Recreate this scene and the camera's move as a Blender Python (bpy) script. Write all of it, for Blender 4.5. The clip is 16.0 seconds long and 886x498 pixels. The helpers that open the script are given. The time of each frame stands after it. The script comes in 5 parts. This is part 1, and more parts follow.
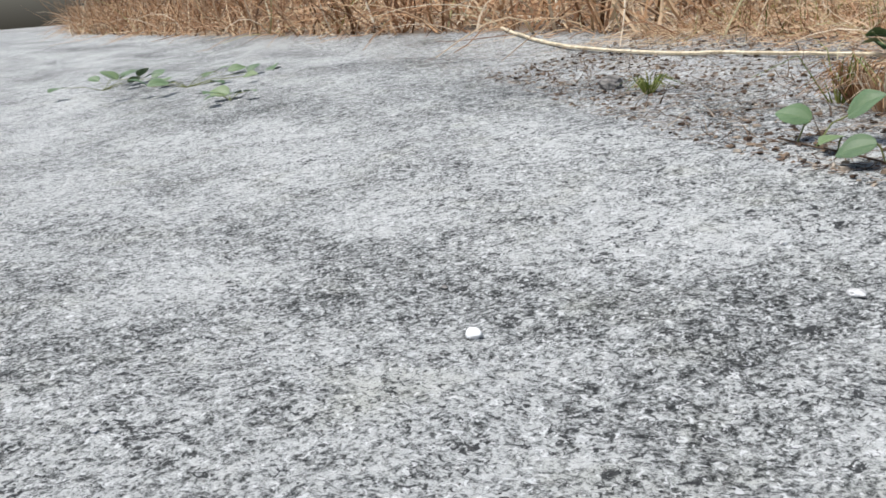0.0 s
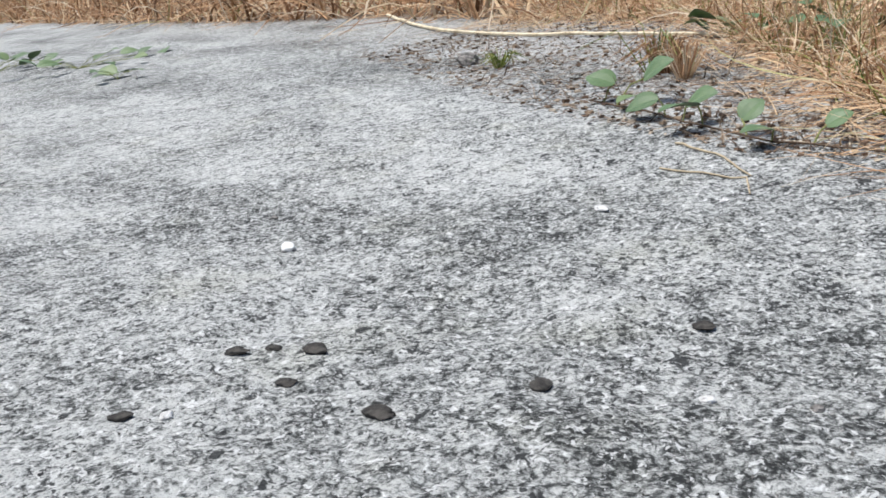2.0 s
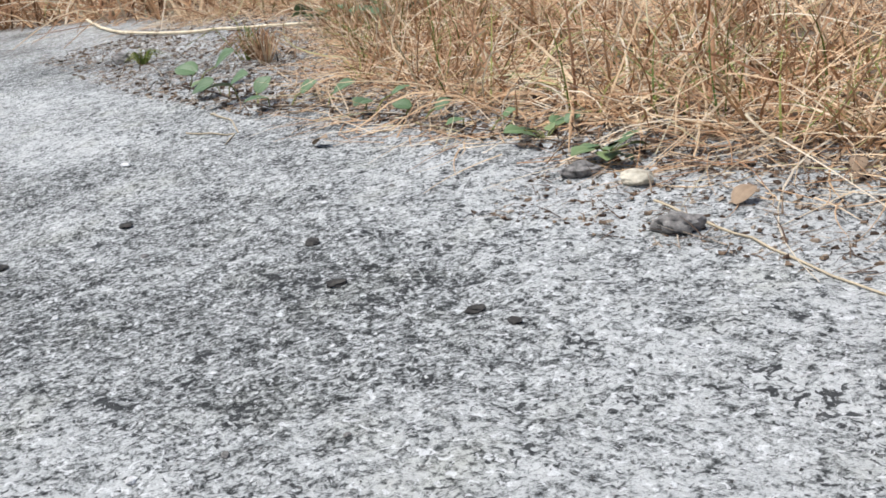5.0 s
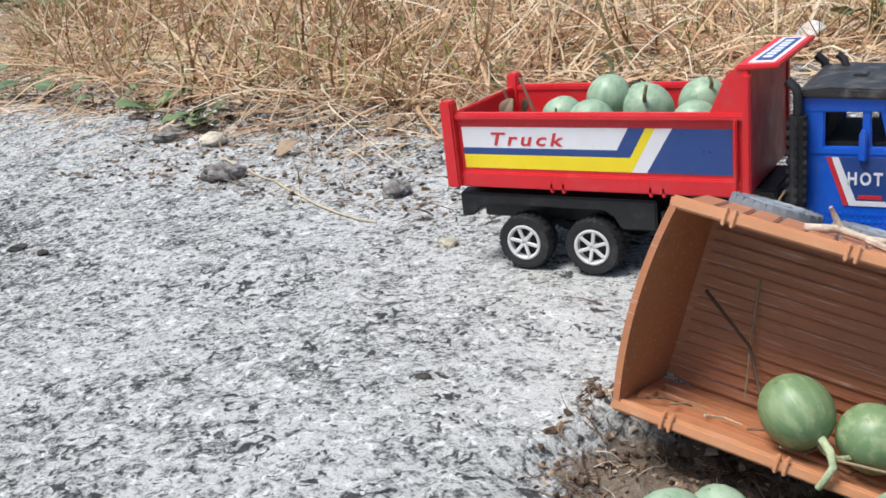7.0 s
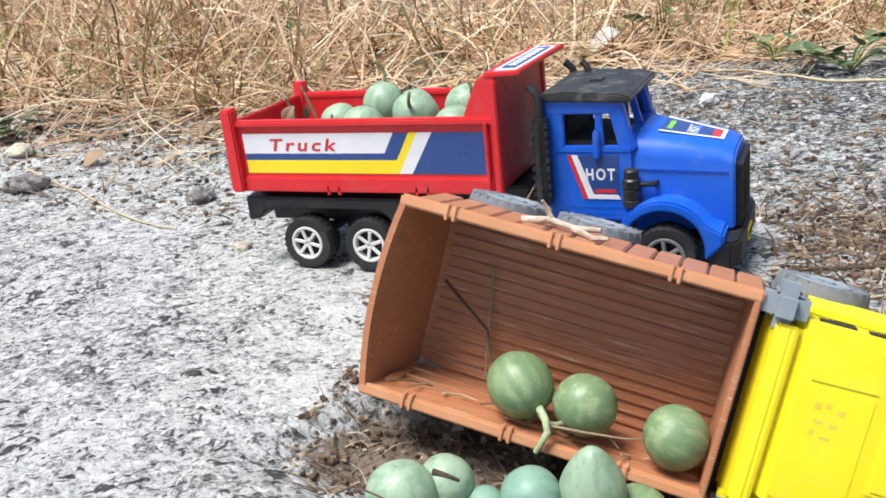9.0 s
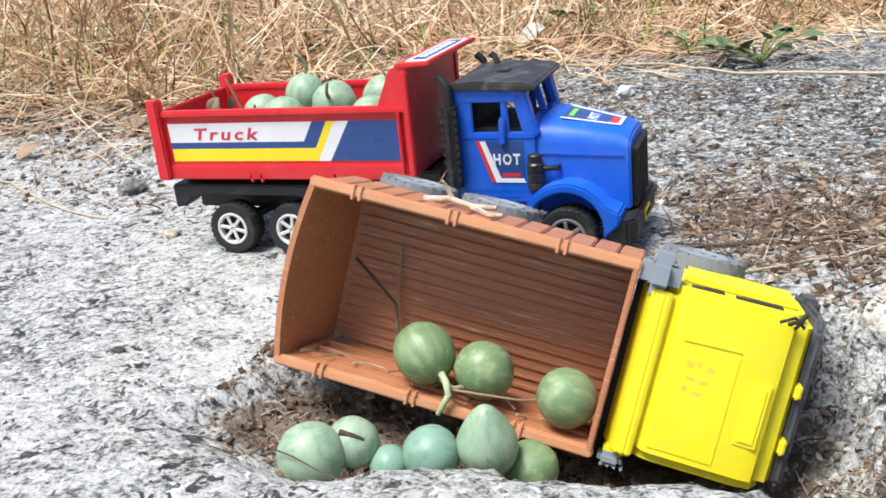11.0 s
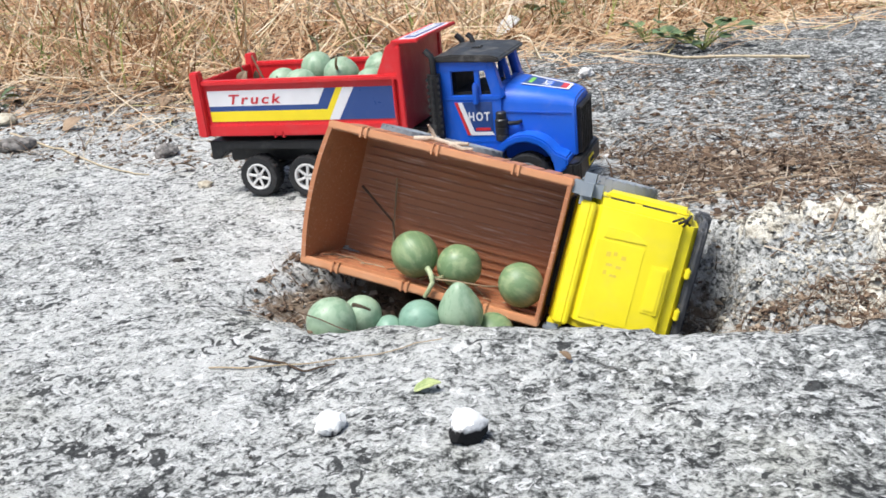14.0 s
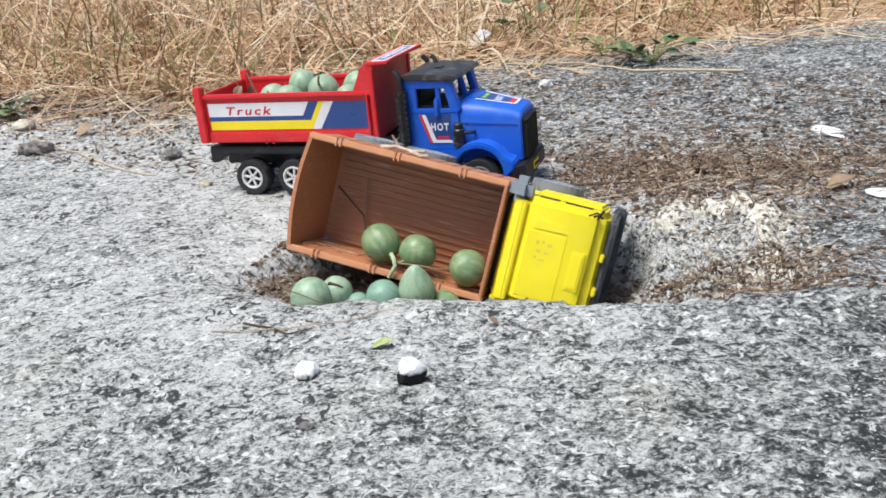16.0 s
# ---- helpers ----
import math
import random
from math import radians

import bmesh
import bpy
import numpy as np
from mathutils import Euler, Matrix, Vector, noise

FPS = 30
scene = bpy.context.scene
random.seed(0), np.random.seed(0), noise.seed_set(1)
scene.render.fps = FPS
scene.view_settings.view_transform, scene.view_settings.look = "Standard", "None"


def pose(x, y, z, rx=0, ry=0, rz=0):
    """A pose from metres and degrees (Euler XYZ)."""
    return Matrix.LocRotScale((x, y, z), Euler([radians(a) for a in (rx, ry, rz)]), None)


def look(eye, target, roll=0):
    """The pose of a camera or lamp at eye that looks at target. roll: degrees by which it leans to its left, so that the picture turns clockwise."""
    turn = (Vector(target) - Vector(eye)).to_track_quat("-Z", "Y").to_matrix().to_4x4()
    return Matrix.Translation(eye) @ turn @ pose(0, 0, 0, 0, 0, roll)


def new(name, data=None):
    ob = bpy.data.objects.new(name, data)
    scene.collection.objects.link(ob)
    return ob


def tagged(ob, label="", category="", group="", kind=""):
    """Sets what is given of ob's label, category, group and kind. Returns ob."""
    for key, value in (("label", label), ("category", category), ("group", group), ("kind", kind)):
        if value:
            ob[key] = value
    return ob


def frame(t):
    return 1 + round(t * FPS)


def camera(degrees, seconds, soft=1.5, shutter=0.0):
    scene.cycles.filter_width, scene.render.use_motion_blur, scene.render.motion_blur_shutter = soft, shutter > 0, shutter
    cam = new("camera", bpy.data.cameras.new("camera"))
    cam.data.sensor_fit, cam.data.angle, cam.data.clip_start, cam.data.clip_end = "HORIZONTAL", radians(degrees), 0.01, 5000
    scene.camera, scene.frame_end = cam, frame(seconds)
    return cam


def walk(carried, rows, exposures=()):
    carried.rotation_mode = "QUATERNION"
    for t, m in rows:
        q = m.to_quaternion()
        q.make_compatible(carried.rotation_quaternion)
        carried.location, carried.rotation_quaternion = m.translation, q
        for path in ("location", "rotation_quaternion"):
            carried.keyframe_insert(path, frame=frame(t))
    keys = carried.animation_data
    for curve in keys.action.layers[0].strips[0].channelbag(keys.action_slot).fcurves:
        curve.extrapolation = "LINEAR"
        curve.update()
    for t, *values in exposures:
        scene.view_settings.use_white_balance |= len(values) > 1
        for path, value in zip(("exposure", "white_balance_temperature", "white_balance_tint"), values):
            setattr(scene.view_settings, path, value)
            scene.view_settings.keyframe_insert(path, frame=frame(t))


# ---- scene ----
cam = camera(48.5, 16.0, soft=1.65)
PATH = [
    (0, (-0.5699, -0.4569, 0.2184), (-1.0741, -0.1688, 0.0678), -4.67),
    (0.5, (-0.5398, -0.4607, 0.2115), (-1.0384, -0.1637, 0.0589), -4.35),
    (1, (-0.5066, -0.4656, 0.2039), (-0.9989, -0.1592, 0.0498), -4.14),
    (1.5, (-0.4674, -0.4663, 0.1958), (-0.9527, -0.1493, 0.0408), -3.93),
    (2, (-0.4221, -0.4604, 0.1893), (-0.8987, -0.1308, 0.0336), -3.81),
    (2.5, (-0.3741, -0.4477, 0.1842), (-0.8414, -0.1059, 0.0271), -3.74),
    (3, (-0.3302, -0.4300, 0.1782), (-0.7846, -0.0713, 0.0207), -3.61),
    (5.5, (0.0839, -0.4783, 0.2024), (-0.2977, -0.0527, 0.0201), -7.70),
    (6, (0.1405, -0.4728, 0.1885), (-0.2197, -0.0302, 0.0033), -7.19),
    (6.5, (0.1861, -0.4703, 0.1800), (-0.1449, -0.0062, -0.0072), -6.71),
    (7, (0.2186, -0.4668, 0.1757), (-0.0849, 0.0144, -0.0150), -6.63),
    (7.5, (0.2407, -0.4648, 0.1739), (-0.0377, 0.0308, -0.0180), -6.50),
    (8, (0.2548, -0.4655, 0.1747), (-0.0015, 0.0414, -0.0186), -6.34),
    (8.5, (0.2632, -0.4679, 0.1775), (0.0228, 0.0459, -0.0179), -6.17),
    (9, (0.2707, -0.4709, 0.1776), (0.0390, 0.0463, -0.0194), -6.08),
    (9.5, (0.2779, -0.4735, 0.1776), (0.0522, 0.0463, -0.0196), -5.96),
    (10, (0.2870, -0.4766, 0.1761), (0.0713, 0.0467, -0.0229), -5.79),
    (12.5, (0.3075, -0.5393, 0.1791), (0.1090, -0.0103, -0.0228), -5.63),
    (13, (0.3164, -0.5635, 0.1765), (0.1187, -0.0339, -0.0245), -5.32),
    (13.5, (0.3292, -0.5876, 0.1790), (0.1318, -0.0580, -0.0222), -5.61),
    (14, (0.3440, -0.6177, 0.1838), (0.1465, -0.0882, -0.0176), -5.64),
    (14.5, (0.3537, -0.6468, 0.1885), (0.1561, -0.1177, -0.0140), -5.65),
    (15, (0.3663, -0.6677, 0.1922), (0.1704, -0.1380, -0.0102), -5.63),
    (15.5, (0.3844, -0.6880, 0.2033), (0.1898, -0.1575, 0.0014), -5.45),
    (16, (0.4002, -0.7087, 0.2131), (0.2056, -0.1786, 0.0103), -5.47),
]
walk(cam, [(t, look(eye, to, roll)) for t, eye, to, roll in PATH],
     exposures=[(0, 0.04, 6050, 8), (3, 0.12, 6050, 8), (6, 0.10, 6000, 9), (9, 0.42, 6100, 8), (12, 0.50, 6100, 8), (16, 0.20, 6100, 8)])

# ---- light: bright haze, soft high sun from behind and to one side ----
world = bpy.data.worlds.new("world")
scene.world = world
world.use_nodes = True
wn = world.node_tree
sky = wn.nodes.new("ShaderNodeTexSky")
sky.sky_type, sky.sun_disc = "NISHITA", False
sky.sun_elevation, sky.sun_rotation = radians(68), radians(-146)
sky.air_density, sky.dust_density = 1.0, 4.0
wn.nodes["Background"].inputs["Strength"].default_value = 0.110
wn.links.new(sky.outputs["Color"], wn.nodes["Background"].inputs["Color"])
sun = new("sun", bpy.data.lights.new("sun", "SUN"))
sun.data.energy, sun.data.angle, sun.data.color = 4.05, radians(26), (1.0, 0.95, 0.88)
sun.matrix_world = look((-0.20, -0.30, 0.93), (0, 0, 0))


# ---- materials ----
class Mat:
    """A node material under construction."""

    def __init__(self, name, rough=0.6, metal=0.0, spec=0.5):
        self.m = bpy.data.materials.new(name)
        self.m.use_nodes = True
        self.t = self.m.node_tree
        self.b = self.t.nodes["Principled BSDF"]
        self.b.inputs["Roughness"].default_value = rough
        self.b.inputs["Metallic"].default_value = metal
        self.b.inputs["Specular IOR Level"].default_value = spec
        self.co = self.t.nodes.new("ShaderNodeTexCoord").outputs["Object"]

    def node(self, kind, **props):
        n = self.t.nodes.new(kind)
        for k, v in props.items():
            if k == "blend":
                n.blend_type = v
            elif k == "data":
                n.data_type = v
            elif k == "op":
                n.operation = v
        return n

    def link(self, a, b):
        self.t.links.new(a, b)
        return self

    def noise(self, scale, detail=4.0, rough=0.6, distort=0.0, co=None):
        n = self.node("ShaderNodeTexNoise")
        n.inputs["Scale"].default_value = scale
        n.inputs["Detail"].default_value = detail
        n.inputs["Roughness"].default_value = rough
        n.inputs["Distortion"].default_value = distort
        self.link(co or self.co, n.inputs["Vector"])
        return n.outputs["Fac"]

    def voronoi(self, scale, feature="F1"):
        n = self.node("ShaderNodeTexVoronoi")
        n.feature = feature
        n.inputs["Scale"].default_value = scale
        self.link(self.co, n.inputs["Vector"])
        return n.outputs

    def ramp(self, fac, stops):
        n = self.node("ShaderNodeValToRGB")
        el = n.color_ramp.elements
        while len(el) < len(stops):
            el.new(0.5)
        for e, (p, c) in zip(el, stops):
            e.position = p
            e.color = (*c, 1) if len(c) == 3 else c
        self.link(fac, n.inputs["Fac"])
        return n.outputs["Color"]

    def grey(self, fac, a, b, va=0.0, vb=1.0):
        return self.ramp(fac, [(a, (va, va, va)), (b, (vb, vb, vb))])

    def mix(self, fac, a, b, blend="MIX"):
        n = self.node("ShaderNodeMix", data="RGBA", blend=blend)
        for sock, v in ((n.inputs[0], fac), (n.inputs[6], a), (n.inputs[7], b)):
            if isinstance(v, (int, float)):
                sock.default_value = v
            elif isinstance(v, tuple):
                sock.default_value = (*v, 1)
            else:
                self.link(v, sock)
        return n.outputs[2]

    def colour(self, c):
        if isinstance(c, tuple):
            self.b.inputs["Base Color"].default_value = (*c, 1)
        else:
            self.link(c, self.b.inputs["Base Color"])
        return self

    def bump(self, fac, strength, dist):
        n = self.node("ShaderNodeBump")
        n.inputs["Strength"].default_value = strength
        n.inputs["Distance"].default_value = dist
        self.link(fac, n.inputs["Height"])
        old = self.b.inputs["Normal"].links
        if old:
            self.link(old[0].from_socket, n.inputs["Normal"])
        self.link(n.outputs["Normal"], self.b.inputs["Normal"])
        return self

    def rough(self, fac, lo, hi):
        self.link(self.grey(fac, 0.3, 0.7, lo, hi), self.b.inputs["Roughness"])
        return self


def plastic(name, c, rough=0.38, dust=0.12, dust_colour=(0.45, 0.42, 0.38), wear=0.12):
    """Moulded toy plastic: slight tone changes, scuffs, a film of dust in patches."""
    m = Mat(name, rough)
    n1, n2, n3 = m.noise(35, 5), m.noise(420, 3), m.noise(90, 6, 0.7)
    dark = tuple(v * (1 - wear) for v in c)
    light = tuple(min(1, v * (1 + wear) + 0.008) for v in c)
    base = m.mix(n1, dark, light)
    base = m.mix(m.grey(n3, 0.52, 0.78, 0, dust), base, dust_colour)
    m.colour(base).rough(n3, rough - 0.07, rough + 0.2)
    m.bump(n2, 0.12, 0.0004).bump(n1, 0.08, 0.001)
    return m.m


RED = plastic("red plastic", (0.62, 0.016, 0.022), 0.36, 0.10)
BLUE = plastic("blue plastic", (0.010, 0.105, 0.58), 0.33, 0.10)
BLACK = plastic("black plastic", (0.010, 0.010, 0.011), 0.40, 0.10)
ROOF = plastic("worn black plastic", (0.022, 0.021, 0.020), 0.40, 0.55, (0.30, 0.29, 0.27))
YELLOW = plastic("yellow plastic", (0.78, 0.66, 0.006), 0.40, 0.07)
GREY = plastic("grey plastic", (0.22, 0.25, 0.28), 0.5, 0.35)
FADED = plastic("worn print", (0.66, 0.50, 0.04), 0.5, 0.2)
DARKGREY = plastic("dark grey plastic", (0.055, 0.058, 0.064), 0.5, 0.35)
DUSTY = plastic("dusty grey rubber", (0.15, 0.16, 0.175), 0.75, 0.75, (0.55, 0.54, 0.52))
TYRE = plastic("black rubber", (0.014, 0.014, 0.015), 0.62, 0.28, (0.22, 0.21, 0.20))
SILVER = plastic("silver plastic", (0.62, 0.61, 0.59), 0.38, 0.3, (0.35, 0.32, 0.28))
DARKRIM = plastic("dark silver-grey plastic", (0.16, 0.16, 0.165), 0.45, 0.3)
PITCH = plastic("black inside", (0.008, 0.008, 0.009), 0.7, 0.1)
WHITE_F = plastic("white sticker film", (0.76, 0.75, 0.76), 0.3, 0.15)
NAVY_F = plastic("navy sticker film", (0.022, 0.060, 0.22), 0.3, 0.08)
YELLOW_F = plastic("yellow sticker film", (0.85, 0.66, 0.01), 0.3, 0.06)
RED_F = plastic("red sticker ink", (0.55, 0.03, 0.04), 0.35, 0.08)
ORANGE_F = plastic("orange sticker film", (0.75, 0.19, 0.02), 0.4, 0.15)
GREEN_F = plastic("green sticker ink", (0.20, 0.50, 0.08), 0.4, 0.1)


def brown_plastic():
    m = Mat("brown plastic", 0.5)
    n1, n2 = m.noise(28, 6), m.noise(500, 3)
    base = m.mix(n1, (0.34, 0.132, 0.056), (0.48, 0.205, 0.095))
    # pale streaks: scratches, strengthened to paint in the floor's glossy highlights
    st = m.node("ShaderNodeMapping")
    st.inputs["Scale"].default_value = (12, 240, 240)
    m.link(m.co, st.inputs["Vector"])
    scr = m.noise(3.0, 5, 0.7, co=st.outputs["Vector"])
    base = m.mix(m.grey(scr, 0.57, 0.69, 0, 0.75), base, (0.70, 0.52, 0.40))
    base = m.mix(m.grey(m.noise(75, 6, 0.75), 0.58, 0.8, 0, 0.5), base, (0.13, 0.06, 0.035))
    m.colour(base).rough(n1, 0.42, 0.62).bump(n2, 0.15, 0.0004)
    return m.m


BROWN = brown_plastic()
# lighter brown for rim and lugs: light on the edges put into the colour
BROWN_LIT = plastic("lit-edge brown plastic", (0.55, 0.255, 0.120), 0.5, 0.25, (0.66, 0.46, 0.32), 0.2)


def rock():
    """Weathered concrete-like rock with black and pale lichen; litter-brown where soil lies on it and where the
    hollow's shade is painted.
    """
    m = Mat("lichen rock", 0.92, spec=0.2)
    fine, mid, big = m.noise(700, 5, 0.72), m.noise(265, 5, 0.62, 0.6), m.noise(64, 6, 0.66, 0.8)
    huge = m.noise(4.2, 6, 0.62, 0.3)
    pale = m.mix(m.noise(70, 5, 0.7), (0.40, 0.405, 0.392), (0.66, 0.662, 0.645))
    pale = m.mix(m.grey(m.noise(11, 5), 0.54, 0.75, 0, 0.45), pale, (0.43, 0.425, 0.34))
    mask = m.mix(0.40, mid, big)
    mask = m.mix(0.15, mask, huge)
    mask = m.mix(0.20, mask, fine)
    dk = m.node("ShaderNodeAttribute")
    dk.attribute_name = "lichen"
    mask = m.mix(m.grey(dk.outputs["Fac"], 0.0, 1.0, 0.0, 0.105), mask, (0.0, 0.0, 0.0))
    tone = m.ramp(mask, [(0.405, (0.050, 0.052, 0.052)), (0.437, (0.19, 0.195, 0.195)), (0.464, (0.42, 0.425, 0.425)), (0.494, (0.74, 0.745, 0.74)), (0.535, (1.0, 1.0, 1.0))])
    base = m.mix(1.0, pale, tone, "MULTIPLY")
    base = m.mix(m.grey(fine, 0.36, 0.45, 0.45, 0.0), base, (0.07, 0.07, 0.07))
    # crisp white flakes, and black spots that gather in patches
    base = m.mix(m.grey(m.noise(190, 3, 0.55, 0.9), 0.60, 0.635, 0.0, 0.7), base, (0.74, 0.74, 0.73))
    spots = m.mix(0.42, m.noise(150, 3, 0.5, 1.2), m.noise(24, 4, 0.6, 0.5))
    base = m.mix(m.grey(spots, 0.575, 0.605, 0.0, 0.92), base, (0.030, 0.031, 0.032))
    # brown soil, and the hollow's painted shade, by a layer laid on the mesh
    at = m.node("ShaderNodeAttribute")
    at.attribute_name = "earth_and_shade"
    earth_and_shade = m.mix(m.noise(240, 5, 0.7), (0.055, 0.038, 0.026), (0.30, 0.225, 0.155))
    edge = m.mix(0.5, at.outputs["Fac"], m.noise(70, 6, 0.7))
    base = m.mix(m.grey(edge, 0.50, 0.62, 0.0, 0.92), base, earth_and_shade)
    at2 = m.node("ShaderNodeAttribute")
    at2.attribute_name = "cream"
    cream = m.ramp(m.noise(140, 8, 0.75), [(0.30, (0.10, 0.085, 0.065)), (0.42, (0.38, 0.34, 0.27)), (0.50, (0.70, 0.66, 0.56)), (0.60, (0.86, 0.83, 0.75))])
    edge2 = m.mix(0.5, at2.outputs["Fac"], m.noise(55, 6, 0.7))
    base = m.mix(m.grey(edge2, 0.52, 0.62, 0.0, 0.95), base, cream)
    m.colour(base)
    m.bump(mid, 0.7, 0.0036).bump(fine, 0.7, 0.0015)
    return m.m


ROCK = rock()


def stone(name, a, b, scale=120):
    m = Mat(name, 0.9, spec=0.2)
    n = m.noise(scale, 6, 0.7)
    m.colour(m.ramp(n, [(0.32, a), (0.62, b)])).bump(m.noise(scale * 3, 5), 0.7, 0.001)
    return m.m


STONE_PALE = stone("pale stone", (0.30, 0.29, 0.28), (0.80, 0.79, 0.77))
STONE_DARK = stone("dark stone", (0.035, 0.034, 0.033), (0.30, 0.28, 0.26))


def two_tone(name, low, high, split):
    """A stone pale on top and dark below a ragged line."""
    m = Mat(name, 0.9, spec=0.2)
    sep = m.node("ShaderNodeSeparateXYZ")
    m.link(m.co, sep.inputs[0])
    h = m.node("ShaderNodeMath", op="MULTIPLY_ADD")
    m.link(sep.outputs["Z"], h.inputs[0])
    h.inputs[1].default_value, h.inputs[2].default_value = 60, split
    edge = m.mix(0.35, h.outputs[0], m.noise(260, 4))
    m.colour(m.mix(m.grey(edge, 0.44, 0.54), low, high)).bump(m.noise(500, 4), 0.6, 0.0008)
    return m.m


STONE_TWO = two_tone("white and black stone", (0.012, 0.012, 0.013), (0.78, 0.78, 0.78), 0.38)
STONE_CAP = two_tone("white stone dark below", (0.025, 0.025, 0.025), (0.82, 0.82, 0.80), 0.56)
CRUMB = stone("black lichen crumb", (0.012, 0.012, 0.012), (0.085, 0.078, 0.070))
STONE_CREAM = stone("cream crumbling rock", (0.24, 0.21, 0.16), (0.62, 0.57, 0.46), 90)


def per_island(name, stops, rough=0.75, island=True, spec=0.3, through_light=0.0):
    m = Mat(name, rough, spec=spec)
    if island:
        r = m.node("ShaderNodeNewGeometry").outputs["Random Per Island"]
    else:
        r = m.node("ShaderNodeObjectInfo").outputs["Random"]
    c = m.ramp(r, stops)
    c = m.mix(m.noise(160, 4), c, m.mix(0.55, c, (0.03, 0.02, 0.01)))
    m.colour(c).bump(m.noise(700, 2), 0.2, 0.0004)
    if through_light:
        m.b.inputs["Subsurface Weight"].default_value = through_light
        m.b.inputs["Subsurface Radius"].default_value = (0.004, 0.003, 0.001)
    return m.m


STRAW = per_island("dry straw", [(0.0, (0.36, 0.18, 0.09)), (0.3, (0.66, 0.42, 0.24)), (0.65, (0.86, 0.64, 0.40)),
                                 (0.92, (0.90, 0.78, 0.60)), (1.0, (0.44, 0.42, 0.15))])
TANGLE = per_island("brown dead grass", [(0.0, (0.13, 0.062, 0.028)), (0.5, (0.44, 0.235, 0.11)), (1.0, (0.68, 0.43, 0.23))])
LITTER = per_island("plant litter", [(0.0, (0.035, 0.022, 0.016)), (0.45, (0.16, 0.10, 0.065)), (0.8, (0.34, 0.25, 0.17)),
                                     (1.0, (0.60, 0.52, 0.42))])
GRIT = per_island("grit", [(0.0, (0.03, 0.03, 0.03)), (0.5, (0.20, 0.195, 0.19)), (1.0, (0.75, 0.74, 0.72))], 0.9)
RUBBLE = per_island("rubble", [(0.0, (0.10, 0.09, 0.08)), (0.4, (0.36, 0.33, 0.27)), (1.0, (0.72, 0.68, 0.58))], 0.9)
GREENBLADE = per_island("green grass", [(0.0, (0.10, 0.17, 0.03)), (0.6, (0.24, 0.30, 0.06)), (1.0, (0.42, 0.42, 0.12))])
TWIG = per_island("dry stalk", [(0.0, (0.30, 0.21, 0.12)), (1.0, (0.66, 0.55, 0.38))], island=False)
TWIG_DARK = per_island("dark stalk", [(0.0, (0.07, 0.045, 0.03)), (1.0, (0.20, 0.13, 0.08))], island=False)
DRY_LEAF = per_island("dry leaf", [(0.0, (0.16, 0.09, 0.05)), (1.0, (0.45, 0.33, 0.22))], island=False)


def leaf_green():
    m = Mat("green leaf", 0.5, spec=0.4)
    r = m.node("ShaderNodeObjectInfo").outputs["Random"]
    c = m.ramp(r, [(0.0, (0.035, 0.085, 0.032)), (0.6, (0.065, 0.135, 0.048)), (1.0, (0.14, 0.19, 0.065))])
    c = m.mix(m.noise(130, 5), c, m.mix(0.5, c, (0.25, 0.30, 0.16)))
    m.colour(c).bump(m.noise(420, 4), 0.4, 0.0008)
    return m.m


LEAF = leaf_green()


def gourd_skin(name, a, b, spot):
    m = Mat(name, 0.42, spec=0.45)
    n = m.noise(95, 5, 0.65)
    st = m.node("ShaderNodeMapping")
    st.inputs["Scale"].default_value = (260, 260, 26)
    m.link(m.co, st.inputs["Vector"])
    streak = m.noise(1.0, 4, 0.6, co=st.outputs["Vector"])
    c = m.mix(n, a, b)
    c = m.mix(m.grey(streak, 0.48, 0.64, 0, 0.6), c, spot)
    c = m.mix(m.grey(m.noise(42, 5, 0.7), 0.50, 0.66, 0, 0.55), c, m.mix(0.6, c, (0.10, 0.14, 0.05)))
    c = m.mix(m.grey(m.noise(300, 4, 0.7), 0.62, 0.70, 0, 0.7), c, (0.11, 0.085, 0.045))
    m.colour(c).rough(n, 0.34, 0.55).bump(m.noise(700, 3), 0.15, 0.0003)
    return m.m


GOURD_PALE = gourd_skin("pale green gourd skin", (0.22, 0.325, 0.215), (0.37, 0.465, 0.33), (0.15, 0.26, 0.16))
GOURD_DEEP = gourd_skin("green gourd skin", (0.095, 0.175, 0.085), (0.215, 0.30, 0.14), (0.33, 0.39, 0.21))
GOURD_TEAL = gourd_skin("blue-green gourd skin", (0.15, 0.275, 0.205), (0.25, 0.385, 0.29), (0.12, 0.23, 0.17))
STALK = stone("gourd stalk", (0.10, 0.085, 0.04), (0.36, 0.38, 0.22), 200)
STALK_GREEN = stone("green stalk", (0.20, 0.27, 0.13), (0.44, 0.48, 0.30), 200)
SCAR = stone("dried flower scar", (0.015, 0.012, 0.01), (0.10, 0.075, 0.05), 200)


# ---- building helpers ----
def part(name, bm, material, parent=None, label="", smooth=False):
    """Links a bmesh as one mesh object under a thing or a part."""
    bmesh.ops.recalc_face_normals(bm, faces=bm.faces)
    me = bpy.data.meshes.new(name)
    bm.to_mesh(me)
    bm.free()
    for mt in material if isinstance(material, (list, tuple)) else [material]:
        me.materials.append(mt)
    if smooth:
        for p in me.polygons:
            p.use_smooth = True
        me.set_sharp_from_angle(angle=radians(smooth if smooth > 1 else 40))
    ob = new(name, me)
    ob.parent = parent
    if label:
        ob["label"] = label
    return ob


def thing(name, m, label, category, group=""):
    e = new(name)
    e.empty_display_size = 0.02
    e.matrix_world = m
    return tagged(e, label, category, group)


